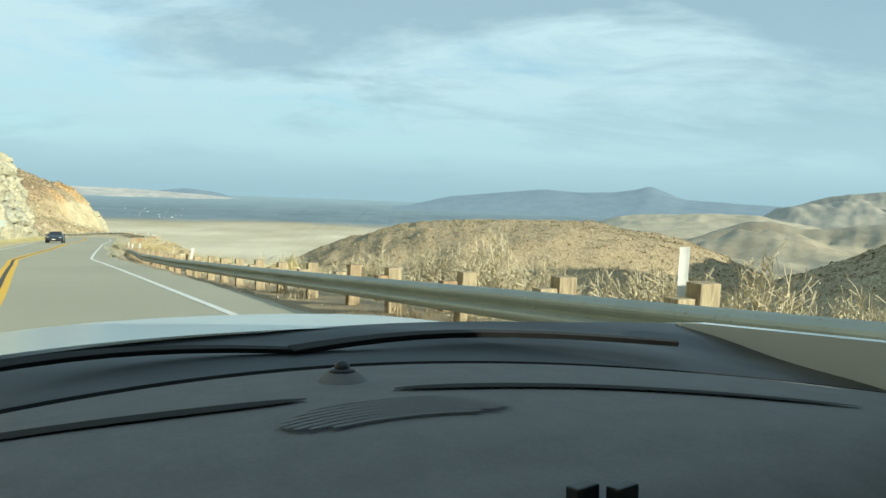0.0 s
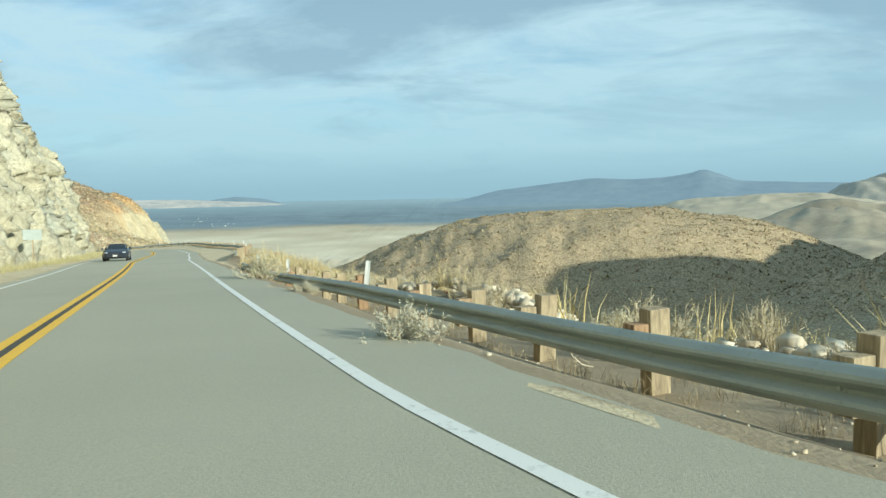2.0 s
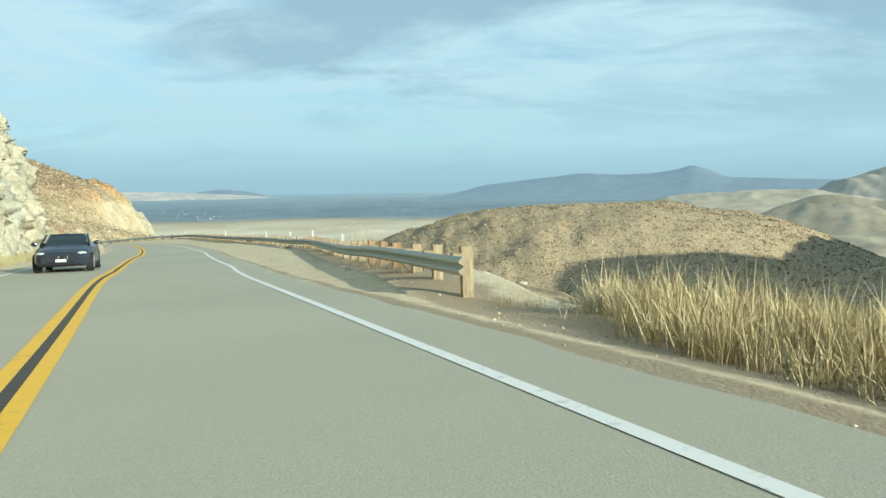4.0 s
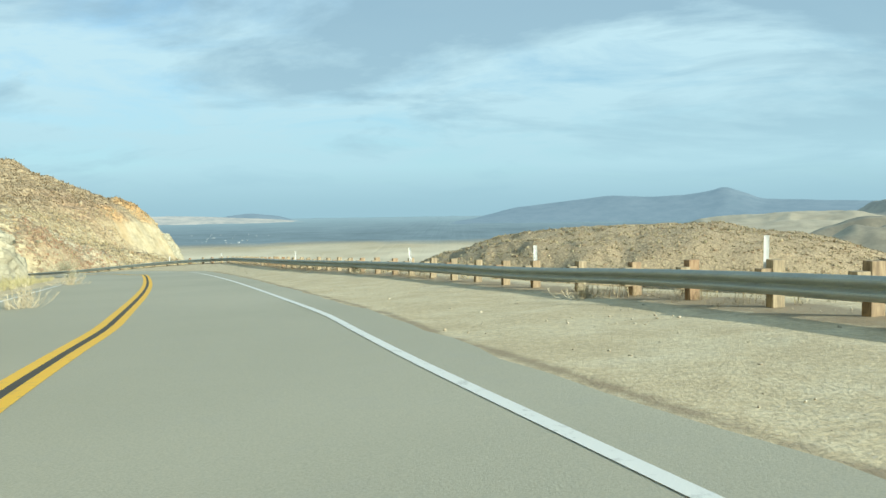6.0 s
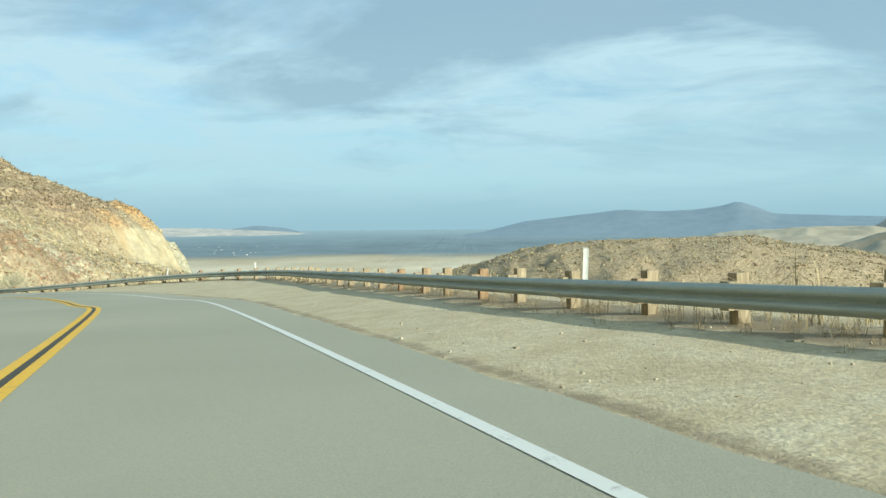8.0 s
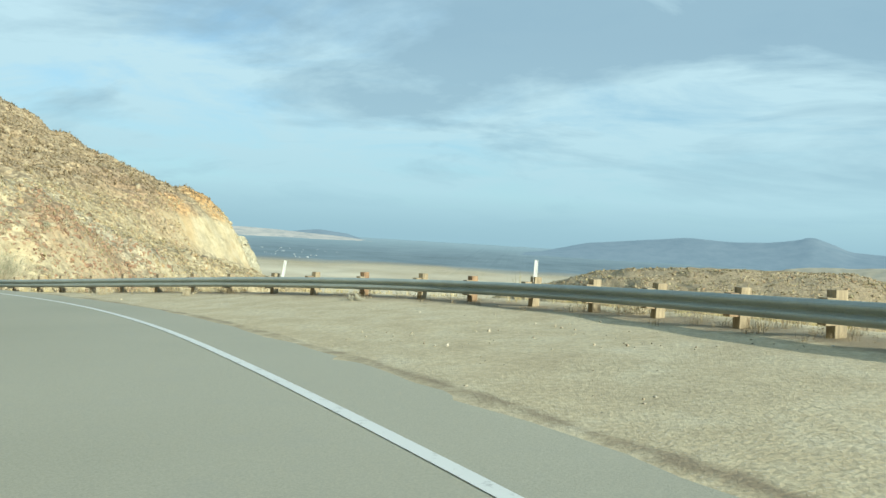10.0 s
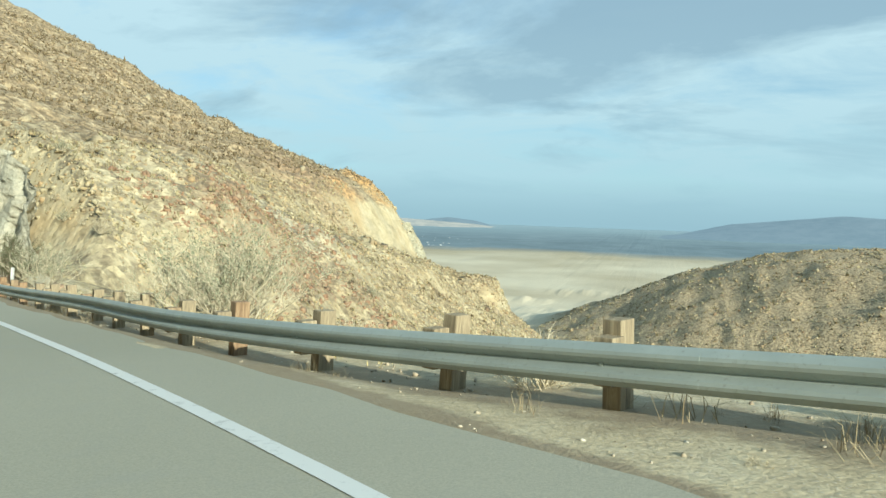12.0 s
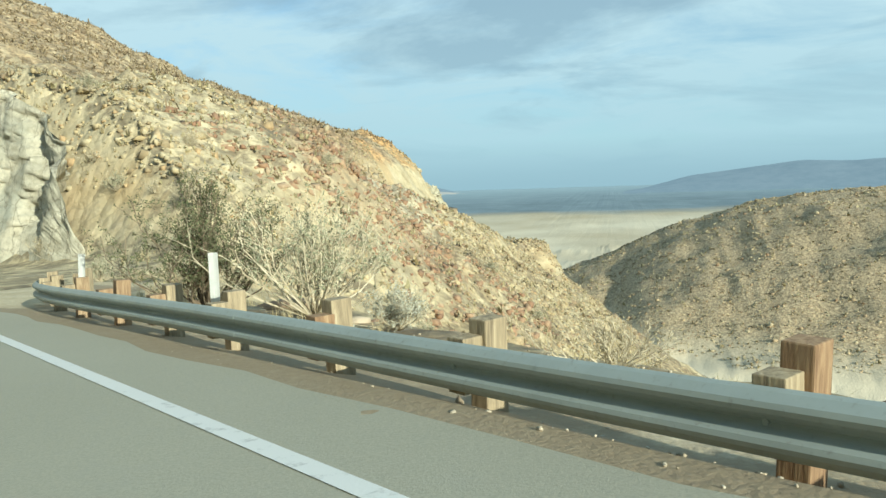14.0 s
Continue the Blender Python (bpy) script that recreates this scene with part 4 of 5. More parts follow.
def joined(name, templates, places, sizes, mat, label, category, seed, stretch=(0.8, 1.2), bury=0.0):
    """One mesh of many turned and scaled copies of the templates."""
    rng = np.random.default_rng(seed)
    verts, faces, base = [], [], 0
    pick = rng.integers(0, len(templates), len(places))
    for n, (p, s) in enumerate(zip(places, sizes)):
        co, tri = templates[pick[n]]
        a = rng.uniform(0, 2 * np.pi)
        c, d = math.cos(a), math.sin(a)
        w = co * (s * rng.uniform(*stretch, 3)).astype(np.float32)
        verts.append(np.stack([w[:, 0] * c - w[:, 1] * d + p[0], w[:, 0] * d + w[:, 1] * c + p[1], w[:, 2] + p[2] - bury * s], -1))
        faces.append(tri + base)
        base += len(co)
    co, tri = np.concatenate(verts), np.concatenate(faces)
    me = bpy.data.meshes.new(name)
    me.vertices.add(len(co))
    me.vertices.foreach_set("co", co.ravel().astype(np.float32))
    me.loops.add(tri.size)
    me.loops.foreach_set("vertex_index", tri.ravel())
    me.polygons.add(len(tri))
    me.polygons.foreach_set("loop_start", np.arange(0, tri.size, 3))
    me.update(calc_edges=True)
    ob = put(name, me, mat)
    return tagged(ob, label, category, kind="stuff")


def sown(count, x0, x1, y0, y1, seed, keep=None, sink=0.1):
    """Places on the ground within a rectangle, by a rule of arc and offset from the road."""
    rng = np.random.default_rng(seed)
    px, py = rng.uniform(x0, x1, count), rng.uniform(y0, y1, count)
    s, d, h = on_road(px, py)
    ok = np.ones(count, bool) if keep is None else keep(px, py, s, d)
    px, py = px[ok], py[ok]
    return np.stack([px, py, height(px, py) - sink], -1), rng


def sown_along(count, s0, s1, d0, d1, seed, keep=None):
    """Places on the ground along the road, between two offsets beside it."""
    rng = np.random.default_rng(seed)
    s, d = rng.uniform(s0, s1, count), rng.uniform(d0, d1, count)
    px, py = (np.interp(s, ARC, centre[:, n]) + np.interp(s, ARC, side[:, n]) * d for n in range(2))
    if keep is not None:
        ok = keep(px, py, s)
        px, py = px[ok], py[ok]
    return np.stack([px, py, height(px, py)], -1), rng


ROCK = [rock_template(n) for n in range(6)]
CHUNK = [block_template(n + 10) for n in range(8)]
TUFT = [blades_template(n, 4, 0.18, 0.9) for n in range(6)]
FINE = [blades_template(n + 40, 30, 0.008, 0.8, 1.0, 0.45) for n in range(5)]
MID_TUFT = [blades_template(n + 80, 9, 0.05, 0.9, 0.9, 0.4) for n in range(6)]
FAR_TUFT = [blades_template(n + 60, 3, 0.3, 0.8) for n in range(6)]
GRASS = [blades_template(n + 20, 20, 0.008, 0.5, 1.0, 0.2) for n in range(5)]

off_road = lambda px, py, s, d: ((d > edge_of_flat(s) + 14) | (d < -22)) & (np.hypot(px + 139, (py - 335) * 0.5) > 9)
natural = lambda px, py, z: z > np.interp(py, [222, 246], [-9.0, -3.2]) + 2.2 * fractal(px, py, 7, 3, 141)
places, rng = sown(15000, -265, -95, 218, 372, 1, off_road, 0.12)
joined("loose_rocks", CHUNK, places, rng.lognormal(-1.45, 0.5, len(places)), BROWN_ROCKS, "brown and pale rocks strewn over the hillside", "rocks", 2, (0.6, 1.4), 0.35)
places, rng = sown(42000, -265, -95, 218, 372, 3, off_road, 0.05)
grows = natural(places[:, 0], places[:, 1], places[:, 2]) | (rng.uniform(0, 1, len(places)) < 0.18)
places = places[grows]
near = np.hypot(places[:, 0] + 101, places[:, 1] - 188) < 95
sizes = rng.lognormal(-0.75, 0.35, len(places))
joined("desert_scrub", TUFT, places[~near], sizes[~near], HILL_SCRUB, "low dry scrub covering the hillside", "shrubs", 4)
joined("desert_scrub", MID_TUFT, places[near], sizes[near] * 0.8, HILL_SCRUB, "dry twiggy scrub on the lower hillside", "shrubs", 24)
off_nose = lambda px, py: np.hypot(px + 139, (py - 335) * 0.5) > 9
lower = lambda px, py, s, d: (d > 18.5) & off_nose(px, py) & (height(px, py) < -3.5)
places, rng = sown(52000, -152, -98, 214, 356, 25, lower, 0.0)
red = np.hypot(places[:, 0] + 120.5, (places[:, 1] - 244) * 0.6) + 6 * fractal(places[:, 0], places[:, 1], 8, 4, 12) < 9.5
sizes = np.minimum(rng.lognormal(-2.3, 0.6, len(places)), 0.42)
joined("loose_rocks", CHUNK, places[~red], sizes[~red], CREAM_ROCKS, "cream and grey-green broken rocks on the lower hillside", "rocks", 26, (0.6, 1.4), 0.35)
joined("loose_rocks", CHUNK, places[red], sizes[red] * 1.2, RED_ROCKS, "red-brown broken rocks on the lower hillside", "rocks", 27, (0.6, 1.4), 0.35)
places, rng = sown(17000, -152, -98, 212, 356, 125, lower, 0.0)
joined("desert_scrub", TUFT, places, rng.lognormal(-1.3, 0.4, len(places)), SCRUB, "low straw and olive tufts on the lower hillside", "shrubs", 126)
bunch = lambda px, py, s, d: (d > edge_of_flat(s) - 0.4) & (d < edge_of_flat(s) + 3.5) & (s > START + 130) & (s < START + 222) & (fractal(px, py, 4, 2, 191) > 0.0)
places, rng = sown(30000, -112, -40, 120, 206, 28, bunch, 0.02)
joined("dry_grass", GRASS, places, rng.lognormal(-1.0, 0.35, len(places)), YELLOW_STRAW, "yellow bunch grass on the rim behind the guard rail", "grass", 29)
face = lambda px, py, s, d: height(px, py) > -95
places, rng = sown(52000, -160, 430, 440, 785, 5, face, 0.0)
joined("boulders", CHUNK, places, np.minimum(rng.lognormal(-1.15, 0.55, len(places)), 1.5), MOUND_ROCKS, "weathered boulders covering the mound across the canyon", "rocks", 6, (0.6, 1.4), 0.3)
places, rng = sown(34000, -160, 430, 440, 785, 7, face, 0.1)
joined("desert_scrub", FAR_TUFT, places, rng.lognormal(-0.1, 0.35, len(places)), MOUND_SCRUB, "olive and tan scrub on the mound across the canyon", "shrubs", 8)
places, rng = sown(5000, 200, 620, 330, 720, 9, face, 0.3)
joined("desert_scrub", FAR_TUFT, places, rng.lognormal(0.3, 0.35, len(places)), HILL_SCRUB, "scrub on the shaded hill across the canyon", "shrubs", 10)
drop = lambda px, py, s, d: (d > edge_of_flat(s) + 0.2) & (d < edge_of_flat(s) + 60) & (s < START + 235)
places, rng = sown(16000, -125, 70, -10, 235, 11, drop, 0.05)
joined("loose_rocks", ROCK, places, rng.lognormal(-1.9, 0.55, len(places)), ROCKS, "pale loose rocks on the slope below the guard rail", "rocks", 12)
places, rng = sown(5500, -125, 70, -10, 235, 13, drop, 0.03)
joined("desert_scrub", FINE, places, rng.lognormal(-0.75, 0.35, len(places)), SCRUB, "dry scrub on the slope below the guard rail", "shrubs", 14)
above = lambda px, py, s, d: (d < -24) & (d > -70) & (s < START + 215)
places, rng = sown(5000, -140, -20, 0, 190, 15, above, 0.1)
joined("loose_rocks", ROCK, places, rng.lognormal(-0.8, 0.5, len(places)), ROCKS, "rocks on the slope above the rock cut", "rocks", 16)
rng = np.random.default_rng(17)
s_ = rng.uniform(START - 5, START + 225, 11000)
d_ = 4.5 + (edge_of_flat(s_) - 3.6) * rng.uniform(0, 1, len(s_)) ** 0.8
places = np.stack([np.interp(s_, ARC, centre[:, n]) for n in range(3)], -1)
places[:, :2] += np.stack([np.interp(s_, ARC, side[:, n]) for n in range(2)], -1) * d_[:, None]
places[:, 2] += crossfall(s_, d_) + 0.036
joined("gravel_stones", CHUNK, places, np.minimum(rng.lognormal(-4.6, 0.5, len(places)), 0.04), STONES, "small pale stones on the gravel shoulder", "stones", 18, (0.6, 1.4), 0.15)
places, rng = sown_along(2200, START - 20, NOSE_S + 10, -7.3, -5.3, 19)
places[:, 2] = on_road(places[:, 0], places[:, 1])[2] + 0.02
joined("dry_grass", GRASS, places, rng.lognormal(-0.95, 0.35, len(places)), GREEN_STRAW, "straw-coloured dry grass at the foot of the rock cut", "grass", 20)
rim = lambda px, py, s, d: (d > edge_of_flat(s) - 0.7) & (d < edge_of_flat(s) + 5) & (s < START + 215) & (fractal(px, py, 6, 2, 91) > 0.05)
places, rng = sown(60000, -125, 30, -10, 215, 21, rim, 0.02)
joined("dry_grass", GRASS, places, rng.lognormal(-1.2, 0.4, len(places)), STRAW, "patchy straw-coloured grass behind the guard rail posts", "grass", 22)
patchy = lambda px, py, s: fractal(px, py, 4, 2, 97) > -0.05
places, rng = sown_along(2600, START - 6, START + 66, 6.55, 9.0, 35, patchy)
joined("loose_rocks", CHUNK, places, np.minimum(rng.lognormal(-2.3, 0.5, len(places)), 0.17), PALE_ROCKS, "whitish rubble stones on the rim behind the guard rail", "rocks", 36)
places, rng = sown_along(260, START + 30, START + 66, 6.5, 7.3, 131)
joined("loose_rocks", CHUNK, places, np.clip(rng.lognormal(-2.1, 0.35, len(places)), 0.07, 0.2), PALE_ROCKS, "flat pale stones in a row along the rim", "rocks", 132, (0.7, 1.5), 0.05)
piled = lambda px, py, s, d: ((px + 10.7) / 1.0) ** 2 + ((py - 37.0) / 2.2) ** 2 < 1
places, rng = sown(420, -12.5, -8.5, 34, 40, 133, piled, 0.0)
places[:, 2] += 0.35 * rng.uniform(0, 1, len(places)) * np.clip(1 - ((places[:, 0] + 10.7) / 1.0) ** 2 - ((places[:, 1] - 37.0) / 2.2) ** 2, 0, 1)
joined("rubble_pile", CHUNK, places, np.clip(rng.lognormal(-2.2, 0.4, len(places)), 0.06, 0.2), PALE_ROCKS, "whitish broken stones piled behind the guard rail", "rocks", 134, (0.6, 1.4), 0.1)
tall = lambda px, py, s, d: (d > 6.5) & (d < 11) & (s > START + 9) & (s < START + 66) & (fractal(px, py, 4, 2, 99) > -0.05)
places, rng = sown(60000, -30, 30, -12, 70, 37, tall, 0.02)
joined("dry_grass", GRASS, places, rng.lognormal(-0.85, 0.35, len(places)), YELLOW_STRAW, "tall pale grass on the berm behind the guard rail", "grass", 38)
weedy = lambda px, py, s: fractal(px, py, 3, 2, 93) > -0.1
rng = np.random.default_rng(39)
s_ = rng.uniform(START - 6, START + 215, 2600)
d_ = np.interp(s_, RAIL_S, RAIL_D) + rng.normal(0.45, 0.45, len(s_))
places = np.stack([np.interp(s_, ARC, centre[:, n]) for n in range(3)], -1)
places[:, :2] += np.stack([np.interp(s_, ARC, side[:, n]) for n in range(2)], -1) * d_[:, None]
places[:, 2] += crossfall(s_, d_) + 0.03
places = places[weedy(places[:, 0], places[:, 1], s_)]
joined("brush_litter", FINE, places, rng.lognormal(-1.75, 0.5, len(places)), WEEDS, "dead twigs and weeds under the guard rail", "weeds", 40)

# ---- bushes ----
def twig(co, tri, points, r0, r1):
    """A three-sided tapering tube through points, added to the lists."""
    n = len(points)
    start = len(co)
    for k, p in enumerate(points):
        d = points[min(k + 1, n - 1)] - points[max(k - 1, 0)]
        a = d.cross(Vector((0.3, 0.2, 1))).normalized()
        b = d.cross(a).normalized()
        r = r0 + (r1 - r0) * k / (n - 1)
        for q in range(3):
            co.append(p + (a * math.cos(q * 2.094) + b * math.sin(q * 2.094)) * r)
    for k in range(n - 1):
        for q in range(3):
            i, j = start + 3 * k + q, start + 3 * k + (q + 1) % 3
            tri.append((i, j, j + 3))
            tri.append((i, j + 3, i + 3))


def mesh_of(name, co, tri, mat):
    me = bpy.data.meshes.new(name)
    me.from_pydata([tuple(c) for c in co], [], tri)
    me.materials.append(mat)
    return me


def bush(name, label, group, seed, tall, wide, stems, forks, leaves, twig_mat, leaf_mat, leaf=0.03, bare=0.35, fan=False):
    """Stems from one root that fork and carry small leaves on their outer parts."""
    rng = random.Random(seed)
    thing = tagged(new(name), label, "bush", group)
    co, tri, lco, ltri = [], [], [], []
    for n in range(stems):
        a, out = rng.uniform(0, 6.283), (rng.uniform(0.1, 1.0) if fan else min(abs(rng.gauss(0, 0.5)), 1.0)) * wide
        high = tall * rng.uniform(0.45, 1.0) * (1 - 0.25 * min(out / max(wide, 0.1), 1.2))
        tip = Vector((math.cos(a) * out, math.sin(a) * out, high))
        sway = Vector((rng.gauss(0, 0.07), rng.gauss(0, 0.07), 0)) * tall
        line = [Vector((0, 0, -0.05)) + tip * u + Vector((math.cos(a), math.sin(a), 0)) * out * 0.35 * math.sin(u * 3.1) + sway * math.sin(u * 5) for u in (0, 0.25, 0.5, 0.75, 1.0)]
        twig(co, tri, line, 0.009 * tall ** 0.5, 0.003)
        for f in range(forks):
            u = rng.uniform(0.3, 0.95)
            k = min(int(u * 4), 3)
            base = line[k].lerp(line[k + 1], u * 4 - k)
            way = (tip.normalized() + Vector((rng.gauss(0, 0.6), rng.gauss(0, 0.6), rng.gauss(0.1, 0.35)))).normalized()
            reach = tall * rng.uniform(0.10, 0.28)
            end = base + way * reach
            twig(co, tri, [base, base + way * reach * 0.5 + Vector((rng.gauss(0, 0.02), rng.gauss(0, 0.02), 0.01)), end], 0.004, 0.0015)
            if u < bare:
                continue
            for q in range(leaves):
                c = base.lerp(end, rng.uniform(0.2, 1.1)) + Vector((rng.gauss(0, 0.012), rng.gauss(0, 0.012), rng.gauss(0, 0.012))) * (1 + 0.6 * tall)
                x, y = (Vector((rng.gauss(0, 1), rng.gauss(0, 1), rng.gauss(0, 1))).normalized() * leaf * rng.uniform(0.5, 1.2) for _ in range(2))
                i = len(lco)
                lco += [c - x, c + y * 0.4, c + x, c - y * 0.4]
                ltri += [(i, i + 1, i + 2), (i, i + 2, i + 3)]
    put("brush", mesh_of("brush", co, tri, twig_mat), parent=thing)
    if lco:
        put("foliage", mesh_of("foliage", lco, ltri, leaf_mat), parent=thing)
    return thing


def on_ground(x, y):
    return float(height(np.array([x]), np.array([y]))[0])


def plant(thing, x, y, turn=0.0, size=1.0, up=0.0):
    thing.scale = (size, size, size)
    thing.matrix_basis = pose(x, y, on_ground(x, y) + up, 0, 0, turn) @ Matrix.Diagonal((size, size, size, 1))


tall_shrub = bush("tall_shrub", "tall pale desert shrub with bare stems and sparse grey-green leaves", "", 3, 1.8, 1.05, 85, 11, 16, TWIGS, SAGE, 0.022, 0.6, True)
plant(tall_shrub, -86.4, 183.5, 0, 1.25, 0.05)
second = bush("tall_shrub", "leggy pale shrub with thin twigs growing behind the guard rail", "", 8, 1.1, 0.9, 45, 8, 7, TWIGS, SAGE, 0.017, 0.55, True)
plant(second, -89.7, 187.0, 40, 1.55, 0.05)
dark = bush("dark_shrub", "shaded dark olive shrub behind the guard rail", "", 5, 1.65, 1.1, 55, 9, 26, DARK_TWIGS, OLIVE, 0.024, 0.15)
plant(dark, -107.6, 199.4, 0, 1.45)
other = bush("dark_shrub", "loose brown-green shrub beside the guard rail end", "", 6, 1.3, 1.0, 50, 9, 14, TWIGS, SAGE, 0.018, 0.25)
plant(other, -105.7, 199.4, 0, 1.75)

KINDS = [bush("dry_bush", "dry pale twiggy bush on the verge", "bushes along the guard rail", 11, 0.75, 0.6, 45, 8, 2, TWIGS, STRAW, 0.016, 0.4),
         bush("silver_bush", "silvery rounded bush with small pale leaves", "bushes along the guard rail", 12, 0.6, 0.6, 60, 8, 9, TWIGS, WHITE_LEAVES, 0.02, 0.1),
         bush("green_bush", "grey-green desert bush under the guard rail", "bushes along the guard rail", 13, 0.7, 0.6, 55, 8, 8, TWIGS, SAGE, 0.018, 0.1),
         bush("dry_bush", "low dry brush with straw-coloured twigs", "bushes along the guard rail", 14, 0.5, 0.8, 55, 9, 2, TWIGS, STRAW, 0.015, 0.3)]
# kind, place, turn, size
SPOTS = [(0, -11.6, 38.6, 0, 1.0), (3, -11.9, 38.2, 80, 1.15), (3, -11.2, 39.0, 200, 1.0), (1, -8.4, 30.4, 20, 1.05), (3, -9.6, 31.6, 60, 0.8), (1, -14.3, 38.2, 0, 0.9), (2, -19.4, 52.3, 0, 1.35), (1, -16.9, 46.0, 0, 0.7),
         (3, -16.8, 57.5, 110, 1.2), (2, -30.4, 92.2, 0, 0.9), (2, -31.9, 98.3, 50, 0.95), (3, -28.5, 88.0, 0, 1.0), (2, -42.0, 124.2, 0, 0.85), (3, -35.2, 106.5, 30, 0.9), (0, -43.3, 130.5, 0, 0.9),
         (3, -49.0, 142.5, 70, 0.8), (0, -52.2, 150.3, 0, 0.9), (3, -57.3, 159.0, 20, 0.7), (0, -59.7, 165.2, 0, 0.8), (1, -66.2, 169.6, 0, 0.55), (0, -72.5, 173.3, 40, 0.6), (3, -76.3, 175.0, 0, 0.8),
         (0, -80.5, 179.2, 0, 0.9), (3, -83.5, 181.8, 20, 1.0), (0, -93.5, 189.5, 60, 1.1), (3, -97.2, 192.4, 0, 1.0), (1, -103.6, 197.0, 0, 1.0), (3, -101.0, 195.0, 30, 1.0), (0, -110.2, 204.0, 0, 1.2),
         (2, -113.8, 208.0, 0, 1.3), (3, -79.0, 176.6, 90, 0.3), (2, -117.5, 209.5, 60, 1.3), (3, -43.9, 96.2, 0, 1.2), (0, -48.5, 110.5, 0, 1.1), (3, -56.6, 128.0, 0, 1.3), (2, -62.6, 139.6, 50, 1.2)]
for n, (kind, x, y, turn, size) in enumerate(SPOTS):
    copy = copy_thing(KINDS[kind], Matrix())
    plant(copy, x, y, turn, size, 0.08)
rng = random.Random(4)
arc = START - 6.0
while arc < START + 64:  # a thick row behind the first rail
    k, d = int(arc), 6.75 + rng.random() * 1.9
    p = centre[k, :2] + side[k] * d
    near = arc < START + 15
    plant(copy_thing(KINDS[rng.choice((0, 3, 3) if near else (0, 1, 1, 3, 3))], Matrix()), p[0], p[1], rng.uniform(0, 360), rng.uniform(1.3, 1.9) if near else rng.uniform(0.5, 0.95), 0.05)
    arc += rng.uniform(0.5, 1.0) if near else rng.uniform(0.9, 1.9)
rng = random.Random(21)
planted = 0
while planted < 50:  # dry bushes over the disturbed slope at the canyon's head
    x, y = rng.uniform(-140, -99), rng.uniform(210, 262)
    s_, d_, _ = (float(v[0]) for v in on_road(np.array([x]), np.array([y])))
    if d_ < 15.5 or on_ground(x, y) > -5.5:
        continue
    plant(copy_thing(KINDS[rng.choice((0, 2, 3, 3))], Matrix()), x, y, rng.uniform(0, 360), rng.uniform(1.0, 2.1), 0.05)
    planted += 1
for n, ob in enumerate(KINDS):
    plant(ob, (-88.5, -24.0, -95.0, -17.5)[n], (186.5, 71.0, 191.5, 63.0)[n], 30 * n, 1.0, 0.05)

# tall yellow grass on the bank past the end of the first rail
bank_rule = lambda px, py, s, d: ((px + 21.6) / 2.6) ** 2 + ((py - 69.5) / 6.5) ** 2 < 1
places, rng = sown(4500, -25, -18, 62, 77, 31, bank_rule, 0.0)
joined("dry_grass", GRASS, places, rng.lognormal(-0.45, 0.25, len(places)), STRAW, "tall yellow grass on the bank past the rail's end", "grass", 32)
places, rng = sown(7000, -125, -60, 170, 225, 33, lambda px, py, s, d: (d > edge_of_flat(s) + 0.2) & (d < edge_of_flat(s) + 7) & (fractal(px, py, 5, 2, 95) > -0.1), 0.0)
joined("dry_grass", GRASS, places, rng.lognormal(-0.95, 0.3, len(places)), STRAW, "yellow bunch grass on the slope behind the rail", "grass", 34)

# ---- oncoming car ----
def loft(bm, stations, closed=True):
    """Skins rings of points into a surface; each station is a list of points of one length."""
    rings = [[bm.verts.new(p) for p in ring] for ring in stations]
    n = len(rings[0])
    for a, b in zip(rings[:-1], rings[1:]):
        for k in range(n if closed else n - 1):
            bm.faces.new((a[k], a[(k + 1) % n], b[(k + 1) % n], b[k]))
    if closed:
        bm.faces.new(rings[0][::-1])
        bm.faces.new(rings[-1])
    bmesh.ops.recalc_face_normals(bm, faces=bm.faces[:])
    return bm


def hull(y, half, low, high, belly=0.9, shoulder=0.82, crown=0.03):
    """One ring of a car body across its length: flat below, bulging sides, crowned top."""
    mid = low + (high - low) * 0.55
    right = [(half * belly, y, low), (half, y, low + 0.12), (half, y, mid), (half * 0.97, y, high - 0.07), (half * shoulder, y, high), (half * 0.4, y, high + crown)]
    return right + [(-x, yy, z) for x, yy, z in right[::-1]]


def wheel(parent, x, y, radius, width):
    bm = bmesh.new()
    turn = pose(x, y, radius, 0, 90, 0)
    bmesh.ops.create_cone(bm, cap_ends=True, segments=28, radius1=radius, radius2=radius, depth=width, matrix=turn)
    bmesh.ops.bevel(bm, geom=[e for e in bm.edges if len(e.link_faces) == 2 and e.calc_face_angle(0) > 1], offset=0.025, segments=2, affect="EDGES")
    w = part("wheel", bm, RUBBER, parent, "black tyre on an alloy rim")
    bm = bmesh.new()
    outer = math.copysign(width / 2, x)
    bmesh.ops.create_cone(bm, cap_ends=True, segments=24, radius1=radius * 0.68, radius2=radius * 0.62, depth=0.02, matrix=pose(x + outer, y, radius, 0, 90, 0))
    for k in range(5):
        box(bm, (0.03, radius * 0.12, radius * 1.15), pose(x + outer * 1.08, y, radius, k * 36, 0, 0), 0.006)
    part("rim", bm, RIM, w, "silver five-spoke rim")


def ellipsoid(bm, size, m):
    bmesh.ops.create_uvsphere(bm, u_segments=16, v_segments=10, radius=1.0, matrix=m @ Matrix.Diagonal((*size, 1)))
    return bm


